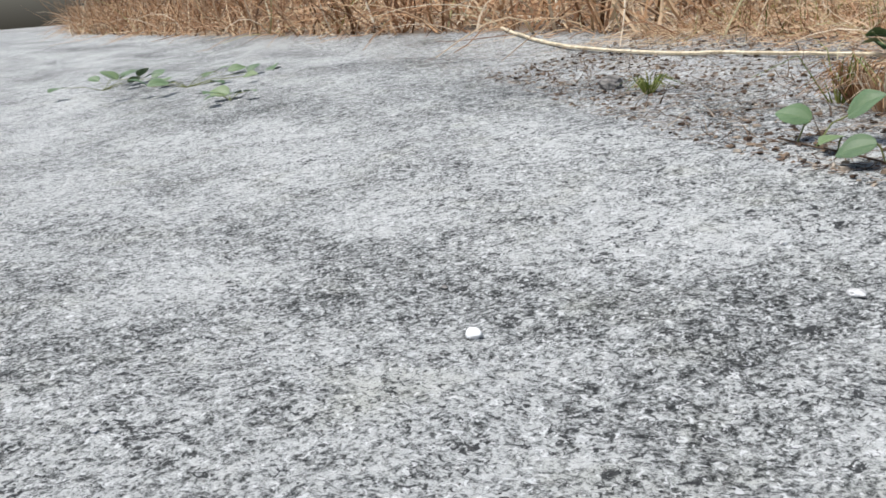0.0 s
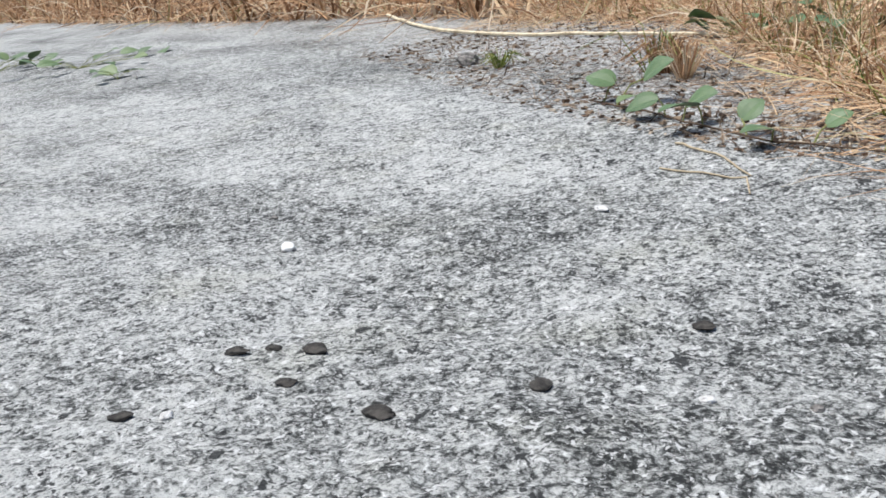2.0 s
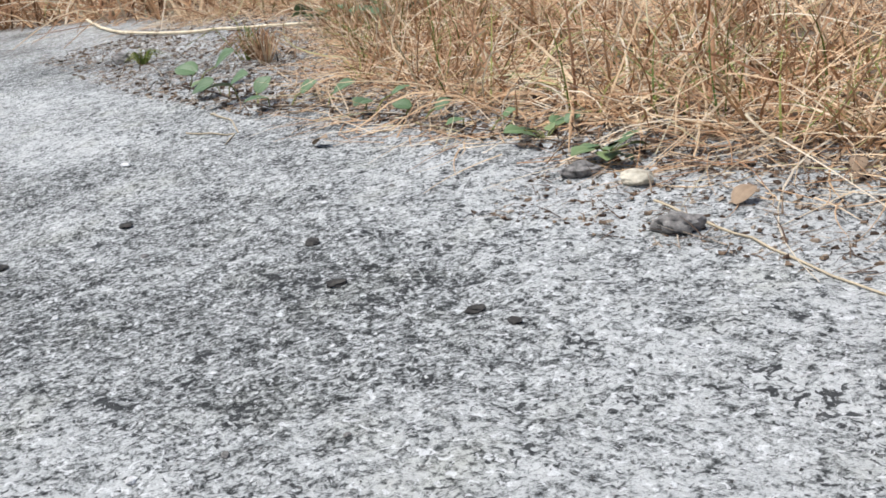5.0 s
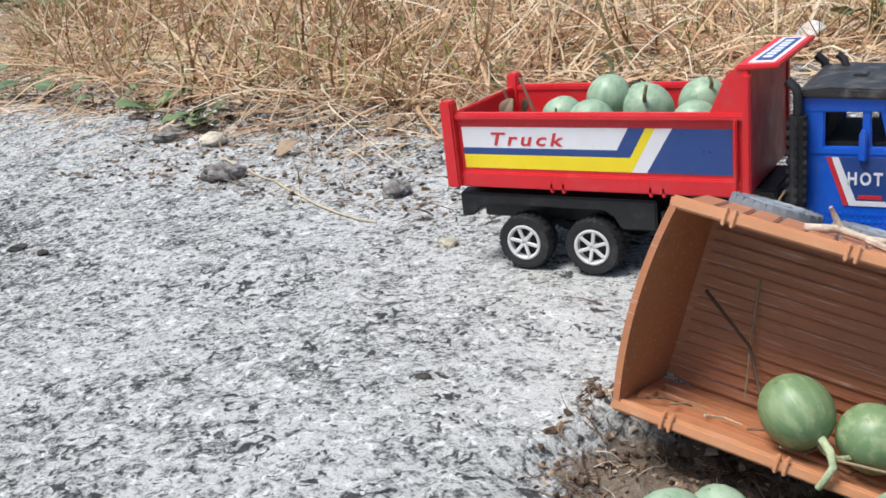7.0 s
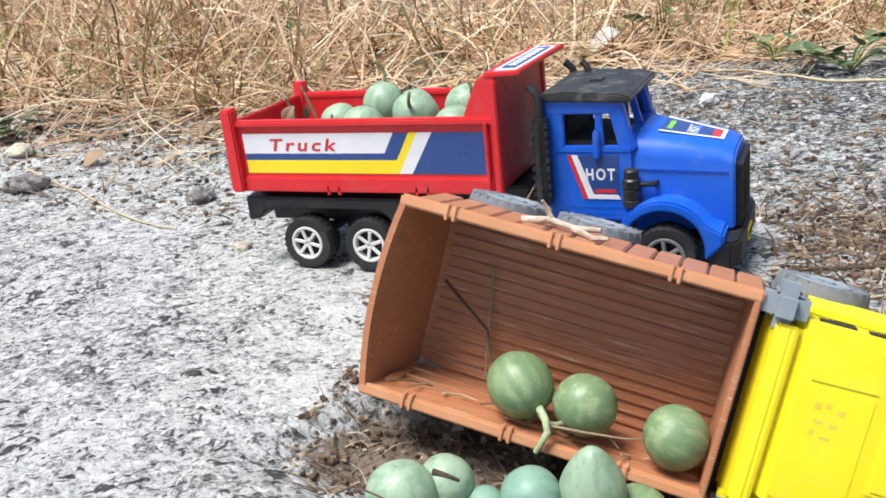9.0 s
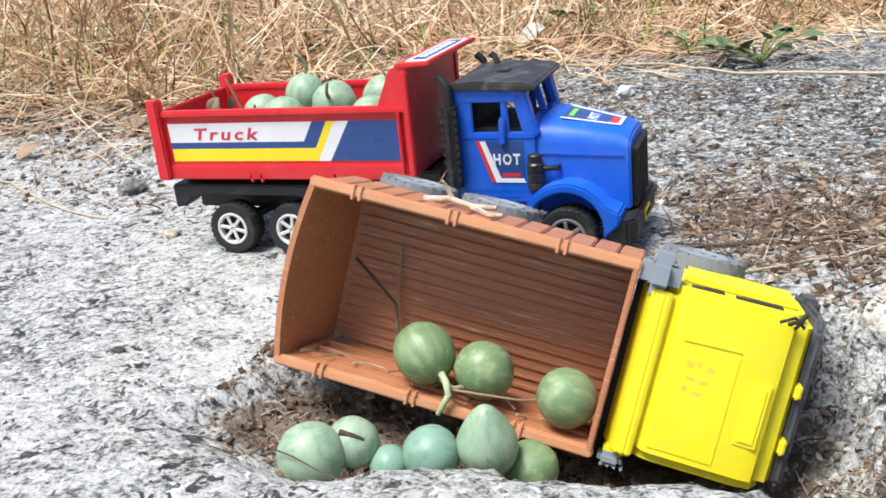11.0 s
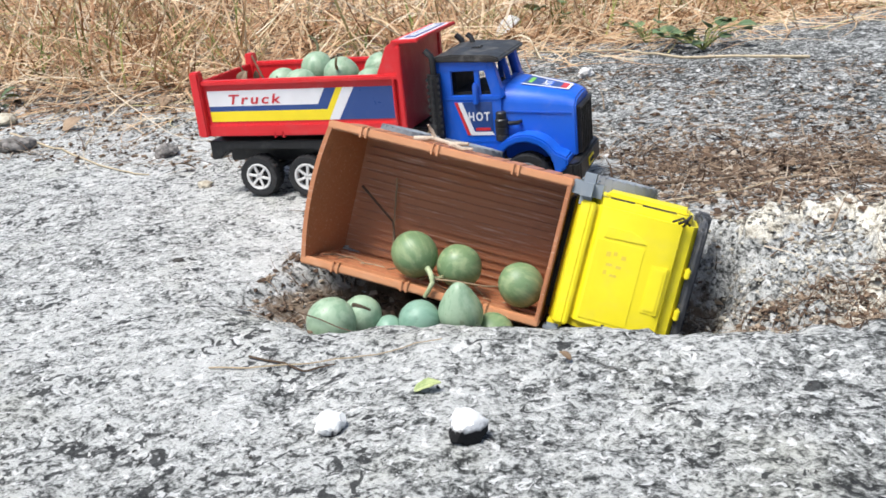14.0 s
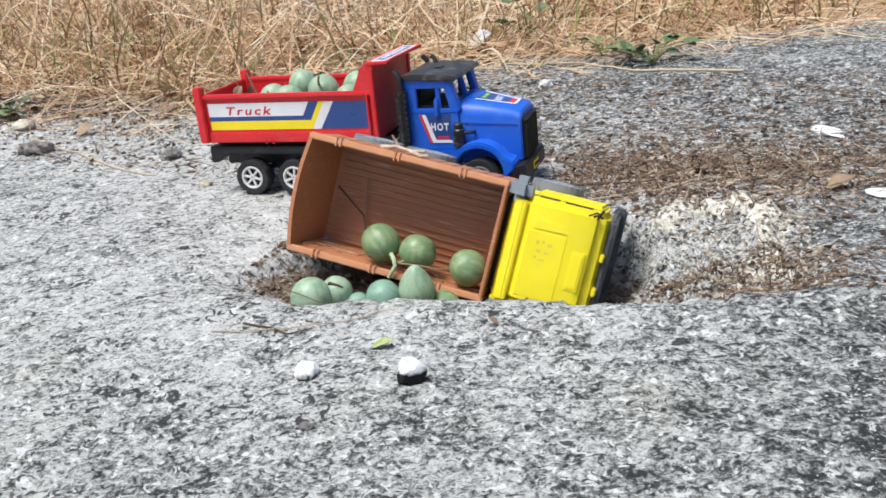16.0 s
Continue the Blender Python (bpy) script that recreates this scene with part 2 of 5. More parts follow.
def bev(bm, w, seg=2, angle=30):
    if w > 0:
        ed = [e for e in bm.edges if len(e.link_faces) == 2 and e.calc_face_angle(0) > radians(angle)]
        bmesh.ops.bevel(bm, geom=ed, offset=w, segments=seg, affect="EDGES", clamp_overlap=True)
    return bm


def box(x0, x1, y0, y1, z0, z1, w=0.0006, bm=None):
    own = bmesh.new()
    bmesh.ops.create_cube(own, size=1)
    for v in own.verts:
        v.co = Vector(((x0 + x1) / 2 + v.co.x * (x1 - x0), (y0 + y1) / 2 + v.co.y * (y1 - y0), (z0 + z1) / 2 + v.co.z * (z1 - z0)))
    bev(own, w)
    return own if bm is None else add(bm, own)


def add(bm, other):
    me = bpy.data.meshes.new("tmp")
    other.to_mesh(me)
    other.free()
    bm.from_mesh(me)
    bpy.data.meshes.remove(me)
    return bm


def prism(poly, axis, a, b, w=0.0005, bm=None, seg=2):
    """A polygon extruded along an axis from a to b. Polygon points are (x, z) for y, (y, z) for x, (x, y) for z."""
    own = bmesh.new()

    def at(p, q):
        return {"y": (p[0], q, p[1]), "x": (q, p[0], p[1]), "z": (p[0], p[1], q)}[axis]

    lo = [own.verts.new(at(p, a)) for p in poly]
    hi = [own.verts.new(at(p, b)) for p in poly]
    n = len(poly)
    own.faces.new(lo)
    own.faces.new(hi[::-1])
    for i in range(n):
        own.faces.new((lo[i], hi[i], hi[(i + 1) % n], lo[(i + 1) % n]))
    bmesh.ops.recalc_face_normals(own, faces=own.faces)
    bev(own, w, seg)
    return own if bm is None else add(bm, own)


def tube(points, r, n=6, bm=None, taper=1.0, closed=True):
    """A round bar along points."""
    bm = bm or bmesh.new()
    pts = [Vector(p) for p in points]
    rings = []
    for i, p in enumerate(pts):
        d = (pts[min(i + 1, len(pts) - 1)] - pts[max(i - 1, 0)]).normalized()
        s = d.orthogonal().normalized() if not rings else (side - d * side.dot(d)).normalized()
        side = s
        u = d.cross(s)
        k = r * (1 + (taper - 1) * i / (len(pts) - 1))
        rings.append([bm.verts.new(p + (s * math.cos(2 * math.pi * j / n) + u * math.sin(2 * math.pi * j / n)) * k) for j in range(n)])
    for a, b in zip(rings, rings[1:]):
        for j in range(n):
            bm.faces.new((a[j], a[(j + 1) % n], b[(j + 1) % n], b[j]))
    if closed:
        bm.faces.new(rings[0][::-1])
        bm.faces.new(rings[-1])
    return bm


def lathe(profile, n=32, bm=None, axis="y"):
    """Turns (radius, height) pairs about an axis; the first and last radius may be zero."""
    bm = bm or bmesh.new()
    rings = []

    def at(r, h, a):
        c, s = r * math.cos(a), r * math.sin(a)
        return {"y": (c, h, s), "z": (c, s, h), "x": (h, c, s)}[axis]

    for r, h in profile:
        if r < 1e-7:
            rings.append([bm.verts.new(at(0, h, 0))])
        else:
            rings.append([bm.verts.new(at(r, h, 2 * math.pi * j / n)) for j in range(n)])
    for a, b in zip(rings, rings[1:]):
        for j in range(n):
            k = (j + 1) % n
            f = [a[0], b[k], b[j]] if len(a) == 1 else [a[j], a[k], b[0]] if len(b) == 1 else [a[j], a[k], b[k], b[j]]
            bm.faces.new(f)
    return bm


def lettering(name, words, material, parent, m, width, height, bold=0.0, lean=0.0, label=""):
    """Raised letters with the built-in font, fitted to a width and a height, centred on m (their front faces m's z)."""
    cu = bpy.data.curves.new(name, "FONT")
    cu.body, cu.align_x, cu.align_y, cu.offset, cu.shear, cu.extrude, cu.resolution_u = words, "CENTER", "CENTER", bold, lean, 0.01, 3
    cu.space_character = 1.3
    tmp = new("tmp", cu)
    bpy.context.view_layer.update()
    me = bpy.data.meshes.new_from_object(tmp.evaluated_get(bpy.context.evaluated_depsgraph_get()))
    bpy.data.objects.remove(tmp)
    bpy.data.curves.remove(cu)
    co = np.array([v.co for v in me.vertices])
    lo, hi = co.min(0), co.max(0)
    for v in me.vertices:
        q = [(v.co[i] - (lo[i] + hi[i]) / 2) / (hi[i] - lo[i]) for i in range(3)]
        v.co = m @ Vector((q[0] * width, q[1] * height, q[2] * 0.0002 + 0.0001))
    me.materials.clear()
    me.materials.append(material)
    ob = new(name, me)
    ob.parent = parent
    if label:
        ob["label"] = label
    return ob


def value_noise(x, y, seed):
    """Smooth noise in -1..1 for arrays."""
    rng = np.random.RandomState(seed)
    g = rng.uniform(-1, 1, (256, 256))
    xi, yi = np.floor(x).astype(int), np.floor(y).astype(int)
    u, v = x - xi, y - yi
    u, v = u * u * (3 - 2 * u), v * v * (3 - 2 * v)
    a, b = g[xi % 256, yi % 256], g[(xi + 1) % 256, yi % 256]
    c, d = g[xi % 256, (yi + 1) % 256], g[(xi + 1) % 256, (yi + 1) % 256]
    return (a * (1 - u) + b * u) * (1 - v) + (c * (1 - u) + d * u) * v


def smooth(x):
    x = np.clip(x, 0, 1)
    return x * x * (3 - 2 * x)


# the hollow in the rock: its near rim, far rim and depth along x
HX = [0.066, 0.080, 0.10, 0.136, 0.173, 0.214, 0.26, 0.307, 0.326, 0.36, 0.40, 0.44]
NEAR = [-0.226, -0.234, -0.243, -0.252, -0.241, -0.235, -0.231, -0.228, -0.2265, -0.224, -0.215, -0.185]
FAR = [-0.215, -0.185, -0.135, -0.100, -0.086, -0.077, -0.073, -0.072, -0.070, -0.066, -0.085, -0.165]
DEEP = [0.006, 0.010, 0.016, 0.026, 0.036, 0.044, 0.054, 0.048, 0.028, 0.021, 0.015, 0.006]
# where the dry grass begins
GX = [-60, -9, -4, -2.7, -2.1, -1.6, -1.3, -1.0, -0.88, -0.68, -0.5, -0.37, -0.25, -0.13, 0.0, 0.1, 0.2, 0.3, 0.4, 0.52, 1.5, 60]
GY = [12, 1.15, 0.98, 0.97, 0.94, 0.94, 0.72, 0.46, 0.37, 0.30, 0.265, 0.25, 0.265, 0.33, 0.45, 0.46, 0.48, 0.56, 0.61, 0.65, 0.95, 20]
# the creeping vine, beyond which soil and litter cover the rock
VX = [-60, -3.0, -1.9, -1.45, -1.25, -1.10, -0.94, -0.84, -0.77, -0.68, -0.60, -0.50, -0.42, -0.2, 0.1]
VY = [4, 0.75, 0.55, 0.40, 0.33, 0.29, 0.245, 0.250, 0.240, 0.222, 0.205, 0.186, 0.170, 0.20, 0.40]


def hollow(x, y):
    wob = 0.006 * value_noise(x * 60, y * 60, 3) + 0.003 * value_noise(x * 160, y * 160, 4)
    n, f, d = np.interp(x, HX, NEAR), np.interp(x, HX, FAR), np.interp(x, HX, DEEP)
    a = smooth((y - n + wob) / 0.052)
    b = smooth((f - y + wob) / (0.034 + 0.045 * smooth((x - 0.30) / 0.05)))
    inside = ((x > HX[0]) & (x < HX[-1])).astype(float)
    return a * b * inside, d


def ground_z(x, y):
    x, y = np.asarray(x, float), np.asarray(y, float)
    near = np.clip(1.6 - 0.5 * np.hypot(x - 0.15, y), 0.25, 1)
    h = 0.0018 * value_noise(x * 14, y * 14, 1) + 0.0011 * value_noise(x * 45, y * 45, 2) + 0.00075 * value_noise(x * 130, y * 130, 5)
    h = h + 0.00045 * value_noise(x * 330, y * 330, 6) * near
    h = h + 0.004 * value_noise(x * 4, y * 4, 7) * smooth((np.abs(y + 0.0) - 0.06) / 0.2)
    # a shelf where the truck stands stays even
    flat = smooth(1 - np.maximum(np.abs(x - 0.09) / 0.20, np.abs(y + 0.006) / 0.10))
    h = h * (1 - 0.6 * flat) - 0.0006 * flat
    # the rock climbs gently towards the grass, more so far from the trucks
    q = np.minimum(y, 1.5) + 0.12
    climb = smooth((-0.05 - x) / 0.5)
    h = h + (1 - climb) * 0.022 * smooth((y - 0.05) / 0.5) + climb * 0.05 * (np.sqrt(q * q + 0.0036) + q)
    k, d = hollow(x, y)
    rough = 0.004 * value_noise(x * 75, y * 75, 8) + 0.003 * value_noise(x * 190, y * 190, 9)
    h = h - k * (d + rough * (1 + 1.2 * smooth((x - 0.27) / 0.05)))
    # the near lip stands a little proud
    n = np.interp(x, HX, NEAR)
    lip = np.exp(-((y - n + 0.012) / 0.016) ** 2) * ((x > 0.06) & (x < 0.46))
    ridge = smooth((0.014 - rim_distance(x, y)) / 0.012)
    lump = 1 + 0.7 * value_noise(x * 110, y * 110, 42) + 0.4 * value_noise(x * 260, y * 260, 43)
    return h + 0.0025 * lip + 0.0085 * ridge * lump


RIM = [(0.330, -0.088), (0.350, -0.072), (0.374, -0.062), (0.392, -0.082), (0.397, -0.110), (0.392, -0.140), (0.400, -0.165)]


def rim_distance(x, y):
    best = np.full(np.shape(x), 9.0)
    for (ax, ay), (bx, by) in zip(RIM, RIM[1:]):
        dx, dy = bx - ax, by - ay
        t = np.clip(((x - ax) * dx + (y - ay) * dy) / (dx * dx + dy * dy), 0, 1)
        best = np.minimum(best, np.hypot(x - ax - t * dx, y - ay - t * dy))
    return best + 0.004 * value_noise(x * 90, y * 90, 41)


def gz(x, y):
    return float(ground_z(np.array([x]), np.array([y]))[0])


def spread(lo, hi, step, far):
    """Even steps from lo to hi, then ever longer ones out to far on both sides."""
    mid = list(np.arange(lo, hi, step))
    out, s = [], step
    while not out or out[-1] < far:
        s *= 1.16
        out.append((out[-1] if out else 0) + s)
    return np.array([lo - o for o in out[::-1]] + mid + [mid[-1] + o for o in out])


# ---- ground ----
def build_ground():
    xs, ys = spread(-1.30, 0.75, 0.0036, 80), spread(-0.62, 0.42, 0.0034, 80)
    X, Y = np.meshgrid(xs, ys, indexing="ij")
    Z = ground_z(X, Y)
    co = np.stack([X, Y, Z], -1).reshape(-1, 3)
    nx, ny = X.shape
    i = (np.arange(nx - 1)[:, None] * ny + np.arange(ny - 1)[None]).ravel()
    quads = np.stack([i, i + ny, i + ny + 1, i + 1], 1)
    me = bpy.data.meshes.new("ground")
    me.from_pydata(co.tolist(), [], quads.tolist())
    gy = np.interp(X, GX, GY)
    earth_and_shade = smooth((Y - gy + 0.12) / 0.22)
    right = smooth((X - 0.16) / 0.12) * smooth((Y + 0.16) / 0.10) * smooth((0.26 - Y) / 0.12) * 0.48
    behind = smooth((Y - 0.0) / 0.05) * smooth((X + 0.45) / 0.2) * smooth((0.25 - X) / 0.1) * 0.40
    soil = smooth((Y - np.interp(X, VX, VY) + 0.02) / 0.10) * smooth((-0.15 - X) / 0.3) * 0.52
    dust = smooth((Y - np.interp(X, VX, VY) + 0.32) / 0.30) * smooth((-1.0 - X) / 0.4) * smooth((X + 9) / 4) * 0.48 * (1 + 0.12 * value_noise(X * 2.2, Y * 8, 53))
    soil = np.maximum(soil, dust)
    earth_and_shade = np.maximum(earth_and_shade, soil)
    k, d = hollow(X, Y)
    cream = k * smooth((X - 0.29) / 0.03) * 0.85
    rim = smooth((0.016 - rim_distance(X, Y)) / 0.010) * (0.85 + 0.35 * value_noise(X * 45, Y * 45, 44))
    cream = np.maximum(cream * (0.52 + 0.30 * value_noise(X * 38, Y * 38, 45) + 0.25 * smooth((X - 0.345) / 0.03)), rim)
    earth_and_shade = np.maximum(np.maximum(earth_and_shade, right), behind) * (1 - 0.8 * np.clip(cream, 0, 1))
    # dark litter in the hollow, deepened to paint the shadow under the tipper
    earth_and_shade = np.maximum(earth_and_shade, k * smooth((0.345 - X) / 0.05) * 0.82)
    lichen = np.maximum(smooth((X - 0.20) / 0.28), smooth((Y - 0.04) / 0.12) * smooth((X + 0.25) / 0.3) * 0.9) * (1 - np.clip(cream, 0, 1))
    west = smooth((X + 1.15) / 0.30) * smooth((-0.30 - X) / 0.25) * smooth((Y + 0.42) / 0.15) * smooth((0.30 - Y) / 0.2)
    lichen = np.maximum(lichen, 0.60 * west)
    lichen = np.maximum(lichen, 0.25 * smooth((-0.25 - X) / 0.2))
    blot = np.clip(value_noise(X * 5 + 3, Y * 9, 51) + 0.5 * value_noise(X * 13, Y * 21, 52), -1, 1)
    lichen = np.clip(lichen + 0.45 * blot * smooth((-0.1 - X) / 0.3), 0, 1.15)
    lichen = np.clip(lichen + 0.5 * value_noise(X * 1.7, Y * 8, 54) * smooth((-1.2 - X) / 0.4), 0, 1.15)
    lichen = np.maximum(lichen, 0.45 * np.clip(value_noise(X * 7, Y * 7, 31) * 1.2 - 0.1, 0, 1))
    for name, v in (("earth_and_shade", earth_and_shade), ("cream", cream), ("lichen", lichen)):
        at = me.attributes.new(name, "FLOAT", "POINT")
        at.data.foreach_set("value", np.ascontiguousarray(v.reshape(-1), dtype=np.float32))
    for p in me.polygons:
        p.use_smooth = True
    me.materials.append(ROCK)
    ob = new("ground", me)
    return tagged(ob, "weathered grey rock sheet with black and white lichen and a hollow", "ground", kind="structure")


build_ground()


# ---- wheels ----
def wheel(parent, x, y, z, r, width, side, tyre_mat, rim_mat, lugs=26, rim_r=0.63, spin=0.0, well_mat=None):
    """A tyre with tread blocks under the truck; its spoked rim is a part of it. side: -1 faces -y, 1 faces +y."""
    bm = bmesh.new()
    w = width / 2
    prof = [(r * rim_r, -w * 0.86), (r * 0.80, -w), (r * 0.93, -w * 0.94), (r * 0.985, -w * 0.72), (r * 0.985, w * 0.72),
            (r * 0.93, w * 0.94), (r * 0.80, w), (r * rim_r, w * 0.86), (r * rim_r, w * 0.2), (0, w * 0.2)]
    lathe(prof, 44, bm)
    for k in range(lugs):
        a = 2 * math.pi * k / lugs
        for s in (-1, 1):
            own = bmesh.new()
            bmesh.ops.create_cube(own, size=1)
            lean = 0.35 * s
            for v in own.verts:
                yy = s * (w * 0.50 + v.co.y * w * 0.98)
                rr = r * (0.985 + 0.05 * (v.co.x + 0.5)) if abs(yy) < w * 0.85 else r * (0.90 + 0.06 * (v.co.x + 0.5))
                aa = a + v.co.z * 0.14 + lean * yy / w * 0.2 + (0.12 if s > 0 else 0)
                v.co = Vector((rr * math.cos(aa), yy, rr * math.sin(aa)))
            add(bm, own)
    for v in bm.verts:
        v.co.y *= -side
    R = r * rim_r
    disc = lathe([(R * 0.99, -w * 0.5), (0, -w * 0.42)], 24)
    for v in disc.verts:
        v.co.y *= -side
    hubcap = part("wheel", disc, well_mat or PITCH, parent)
    hubcap.matrix_basis = pose(x, y, z, 0, spin, 0)
    part("tyre", bm, tyre_mat, hubcap, smooth=35)
    bm = bmesh.new()
    lathe([(R * 1.0, -w * 0.55), (R * 1.02, -w * 0.95), (R * 0.94, -w * 1.0), (R * 0.83, -w * 0.92), (R * 0.81, -w * 0.5)], 36, bm)
    lathe([(R * 0.27, -w * 0.40), (R * 0.27, -w * 0.84), (R * 0.15, -w * 0.92), (R * 0.12, -w * 0.80), (0, -w * 0.80)], 18, bm)
    for k in range(6):
        a = math.pi / 3 * k
        own = bmesh.new()
        bmesh.ops.create_cube(own, size=1)
        for v in own.verts:
            t = v.co.x + 0.5
            rr = R * (0.14 + 0.70 * t)
            half = R * (0.20 - 0.03 * math.sin(t * 3.1))
            v.co = Vector((rr, -w * (0.80 + 0.08 * t) + v.co.y * w * 0.2, v.co.z * half))
        bev(own, R * 0.03, 1)
        bmesh.ops.rotate(own, verts=own.verts, cent=(0, 0, 0), matrix=Matrix.Rotation(a, 3, "Y"))
        add(bm, own)
    for v in bm.verts:
        v.co.y *= -side
    part("rim", bm, rim_mat, hubcap, smooth=30)
    return hubcap


# ---- the red and blue tipper truck ----
def flat(poly, y, thick, normal=-1):
    """A thin film on a side wall: polygon in x and z."""
    return prism(poly, "y", y, y + normal * thick, 0)


def tipper_truck():
    T = thing("toy_dump_truck", pose(0, -0.0063, 0), "red and blue plastic toy dump truck loaded with green gourds", "toy truck")
    # chassis
    ch = part("chassis", box(-0.034, 0.212, -0.012, 0.012, 0.020, 0.036), BLACK, T, "scuffed black plastic chassis")
    part("subframe", box(-0.034, 0.122, -0.0215, 0.0215, 0.0365, 0.0435, 0.001), BLACK, ch)
    part("rear_crossbar", box(-0.0365, -0.030, -0.0325, 0.0325, 0.0325, 0.0395, 0.0010), BLACK, ch)
    for s in (-1, 1):
        arch = [(-0.0355, 0.0397), (-0.0355, 0.0262), (-0.0285, 0.0272), (-0.0245, 0.0315), (-0.016, 0.0338), (0.044, 0.0335), (0.049, 0.030),
                (0.052, 0.0245), (0.070, 0.0245), (0.070, 0.0395)]
        part("rear_fender", prism(arch, "y", s * 0.021, s * 0.0345, 0.0008), BLACK, ch)
        bx = part("side_box", box(0.0715, 0.1035, min(s * 0.018, s * 0.0335), max(s * 0.018, s * 0.0335), 0.0195, 0.0345, 0.0008), BLACK, ch, "black side box with orange hazard stripes")
        yy = s * 0.0335
        bm = flat([(0.0785, 0.0325), (0.0985, 0.0325), (0.0985, 0.0300), (0.0785, 0.0300)], yy, 0.0003, s)
        for k in range(3):
            q = 0.080 + 0.006 * k
            add(bm, flat([(q, 0.0292), (q + 0.0036, 0.0292), (q + 0.0062, 0.0245), (q + 0.0026, 0.0245)], yy, 0.0003, s))
        part("hazard_stripes", bm, ORANGE_F, bx)
        part("side_step", box(0.134, 0.164, min(s * 0.02, s * 0.0335), max(s * 0.02, s * 0.0335), 0.0195, 0.0225, 0.0006), BLACK, ch)
    for x in (0.0, 0.037, 0.19):
        bm = lathe([(0, -0.026), (0.003, -0.026), (0.003, 0.026), (0, 0.026)], 10)
        bmesh.ops.translate(bm, verts=bm.verts, vec=(x, 0, 0.0145))
        part("axle", bm, BLACK, ch)
    for s in (-1, 1):
        for x, sp in ((0.0, 12), (0.037, 40)):
            wheel(T, x, s * 0.0305, 0.0147, 0.0144, 0.0125, s, TYRE, SILVER, spin=sp)
        wheel(T, 0.190, s * 0.0310, 0.0147, 0.0146, 0.0125, s, TYRE, DARKRIM if s < 0 else SILVER, spin=25)

    # bed
    H, T1 = 0.0372, 0.0022
    bed = part("bed", box(-0.036, 0.1135, -H + 0.001, H - 0.001, 0.0445, 0.0475, 0.0008), RED, T, "glossy red plastic tipper bed")
    for s in (-1, 1):
        a, b = sorted((s * H, s * (H - T1)))
        side = part("side_wall", prism([(-0.035, 0.0448), (0.1120, 0.0448), (0.1120, 0.0800), (-0.035, 0.0800)], "y", a, b, 0.0005), RED, bed)
        a, b = sorted((s * (H - T1 - 0.0006), s * (H + 0.0022)))
        part("top_rail", box(-0.0345, 0.1125, a, b, 0.0785, 0.0822, 0.0009), RED, side)
        a, b = sorted((s * (H - 0.001), s * (H + 0.0014)))
        part("bottom_rail", prism([(-0.0335, 0.0440), (0.1110, 0.0440), (0.1110, 0.0520), (-0.0335, 0.0520)], "y", a, b, 0.0007), RED, side)
        for x in (0.022, 0.072):
            bm = box(x - 0.0040, x - 0.0022, a, b + 0.0006 if s > 0 else b, 0.0425, 0.0475, 0.0004)
            box(x + 0.0022, x + 0.0040, a, b, 0.0425, 0.0475, 0.0004, bm)
            part("hinge_lug", bm, RED, side)
        a, b = sorted((s * (H - 0.003), s * (H + 0.0042)))
        part("rear_post", prism([(-0.0385, 0.0440), (-0.0310, 0.0440), (-0.0318, 0.0884), (-0.0385, 0.0884)], "y", a, b, 0.0009), RED, bed)
        a, b = sorted((s * (H - 0.002), s * (H + 0.0030)))
        bm = box(0.1075, 0.1092, a, b, 0.0445, 0.0800, 0.0005)
        box(0.1115, 0.1150, a, b, 0.0440, 0.0990, 0.0006, bm)
        part("front_rib", bm, RED, bed)
        a, b = sorted((s * (H + 0.0004), s * (H - 0.0020)))
        part("gusset", prism([(0.0965, 0.0815), (0.1140, 0.0815), (0.1140, 0.1012), (0.1075, 0.1012), (0.1045, 0.0990)], "y", a, b, 0.0006), RED, bed)
    part("front_wall", box(0.1115, 0.1140, -H + 0.0002, H - 0.0002, 0.0450, 0.1010, 0.0006), RED, bed)
    part("tailgate", box(-0.0370, -0.0345, -H + 0.0005, H - 0.0005, 0.0450, 0.0812, 0.0007), RED, bed)
    bm = prism([(0.1085, 0.1005), (0.1268, 0.1012), (0.1268, 0.1036), (0.1240, 0.1032), (0.1085, 0.1028)], "y", -H - 0.001, H + 0.001, 0.0006)
    can = part("canopy", bm, RED, bed, "red cab guard with a printed sticker")
    part("canopy_sticker", prism([(0.1130, -0.034), (0.1240, -0.034), (0.1240, 0.034), (0.1130, 0.034)], "z", 0.1026, 0.1034, 0), WHITE_F, can)
    part("canopy_band", prism([(0.1150, -0.030), (0.1222, -0.030), (0.1222, 0.030), (0.1150, 0.030)], "z", 0.1028, 0.1036, 0), NAVY_F, can)
    bm = bmesh.new()
    for k in range(7):
        y = -0.022 + k * 0.0072
        prism([(0.1166, y - 0.0022), (0.1206, y - 0.0022), (0.1206, y + 0.0022), (0.1166, y + 0.0022)], "z", 0.1030, 0.1038, 0, bm)
    part("canopy_print", bm, WHITE_F, can, "unreadable white print")
    for s in (-1, 1):
        yy = s * H

        def fx(pts):
            return flat(pts, yy, 0.0003, s)

        part("decal_panel", fx([(-0.029, 0.075), (0.059, 0.075), (0.0531, 0.0645), (-0.0288, 0.0645)]), WHITE_F, bed, "white sticker field")
        bm = fx([(-0.0288, 0.0645), (0.0531, 0.0645), (0.059, 0.075), (0.0673, 0.075), (0.0595, 0.061), (-0.0286, 0.061)])
        add(bm, fx([(0.0798, 0.075), (0.1067, 0.075), (0.1067, 0.054), (0.0673, 0.054)]))
        part("decal_band", bm, NAVY_F, bed, "navy sticker bands")
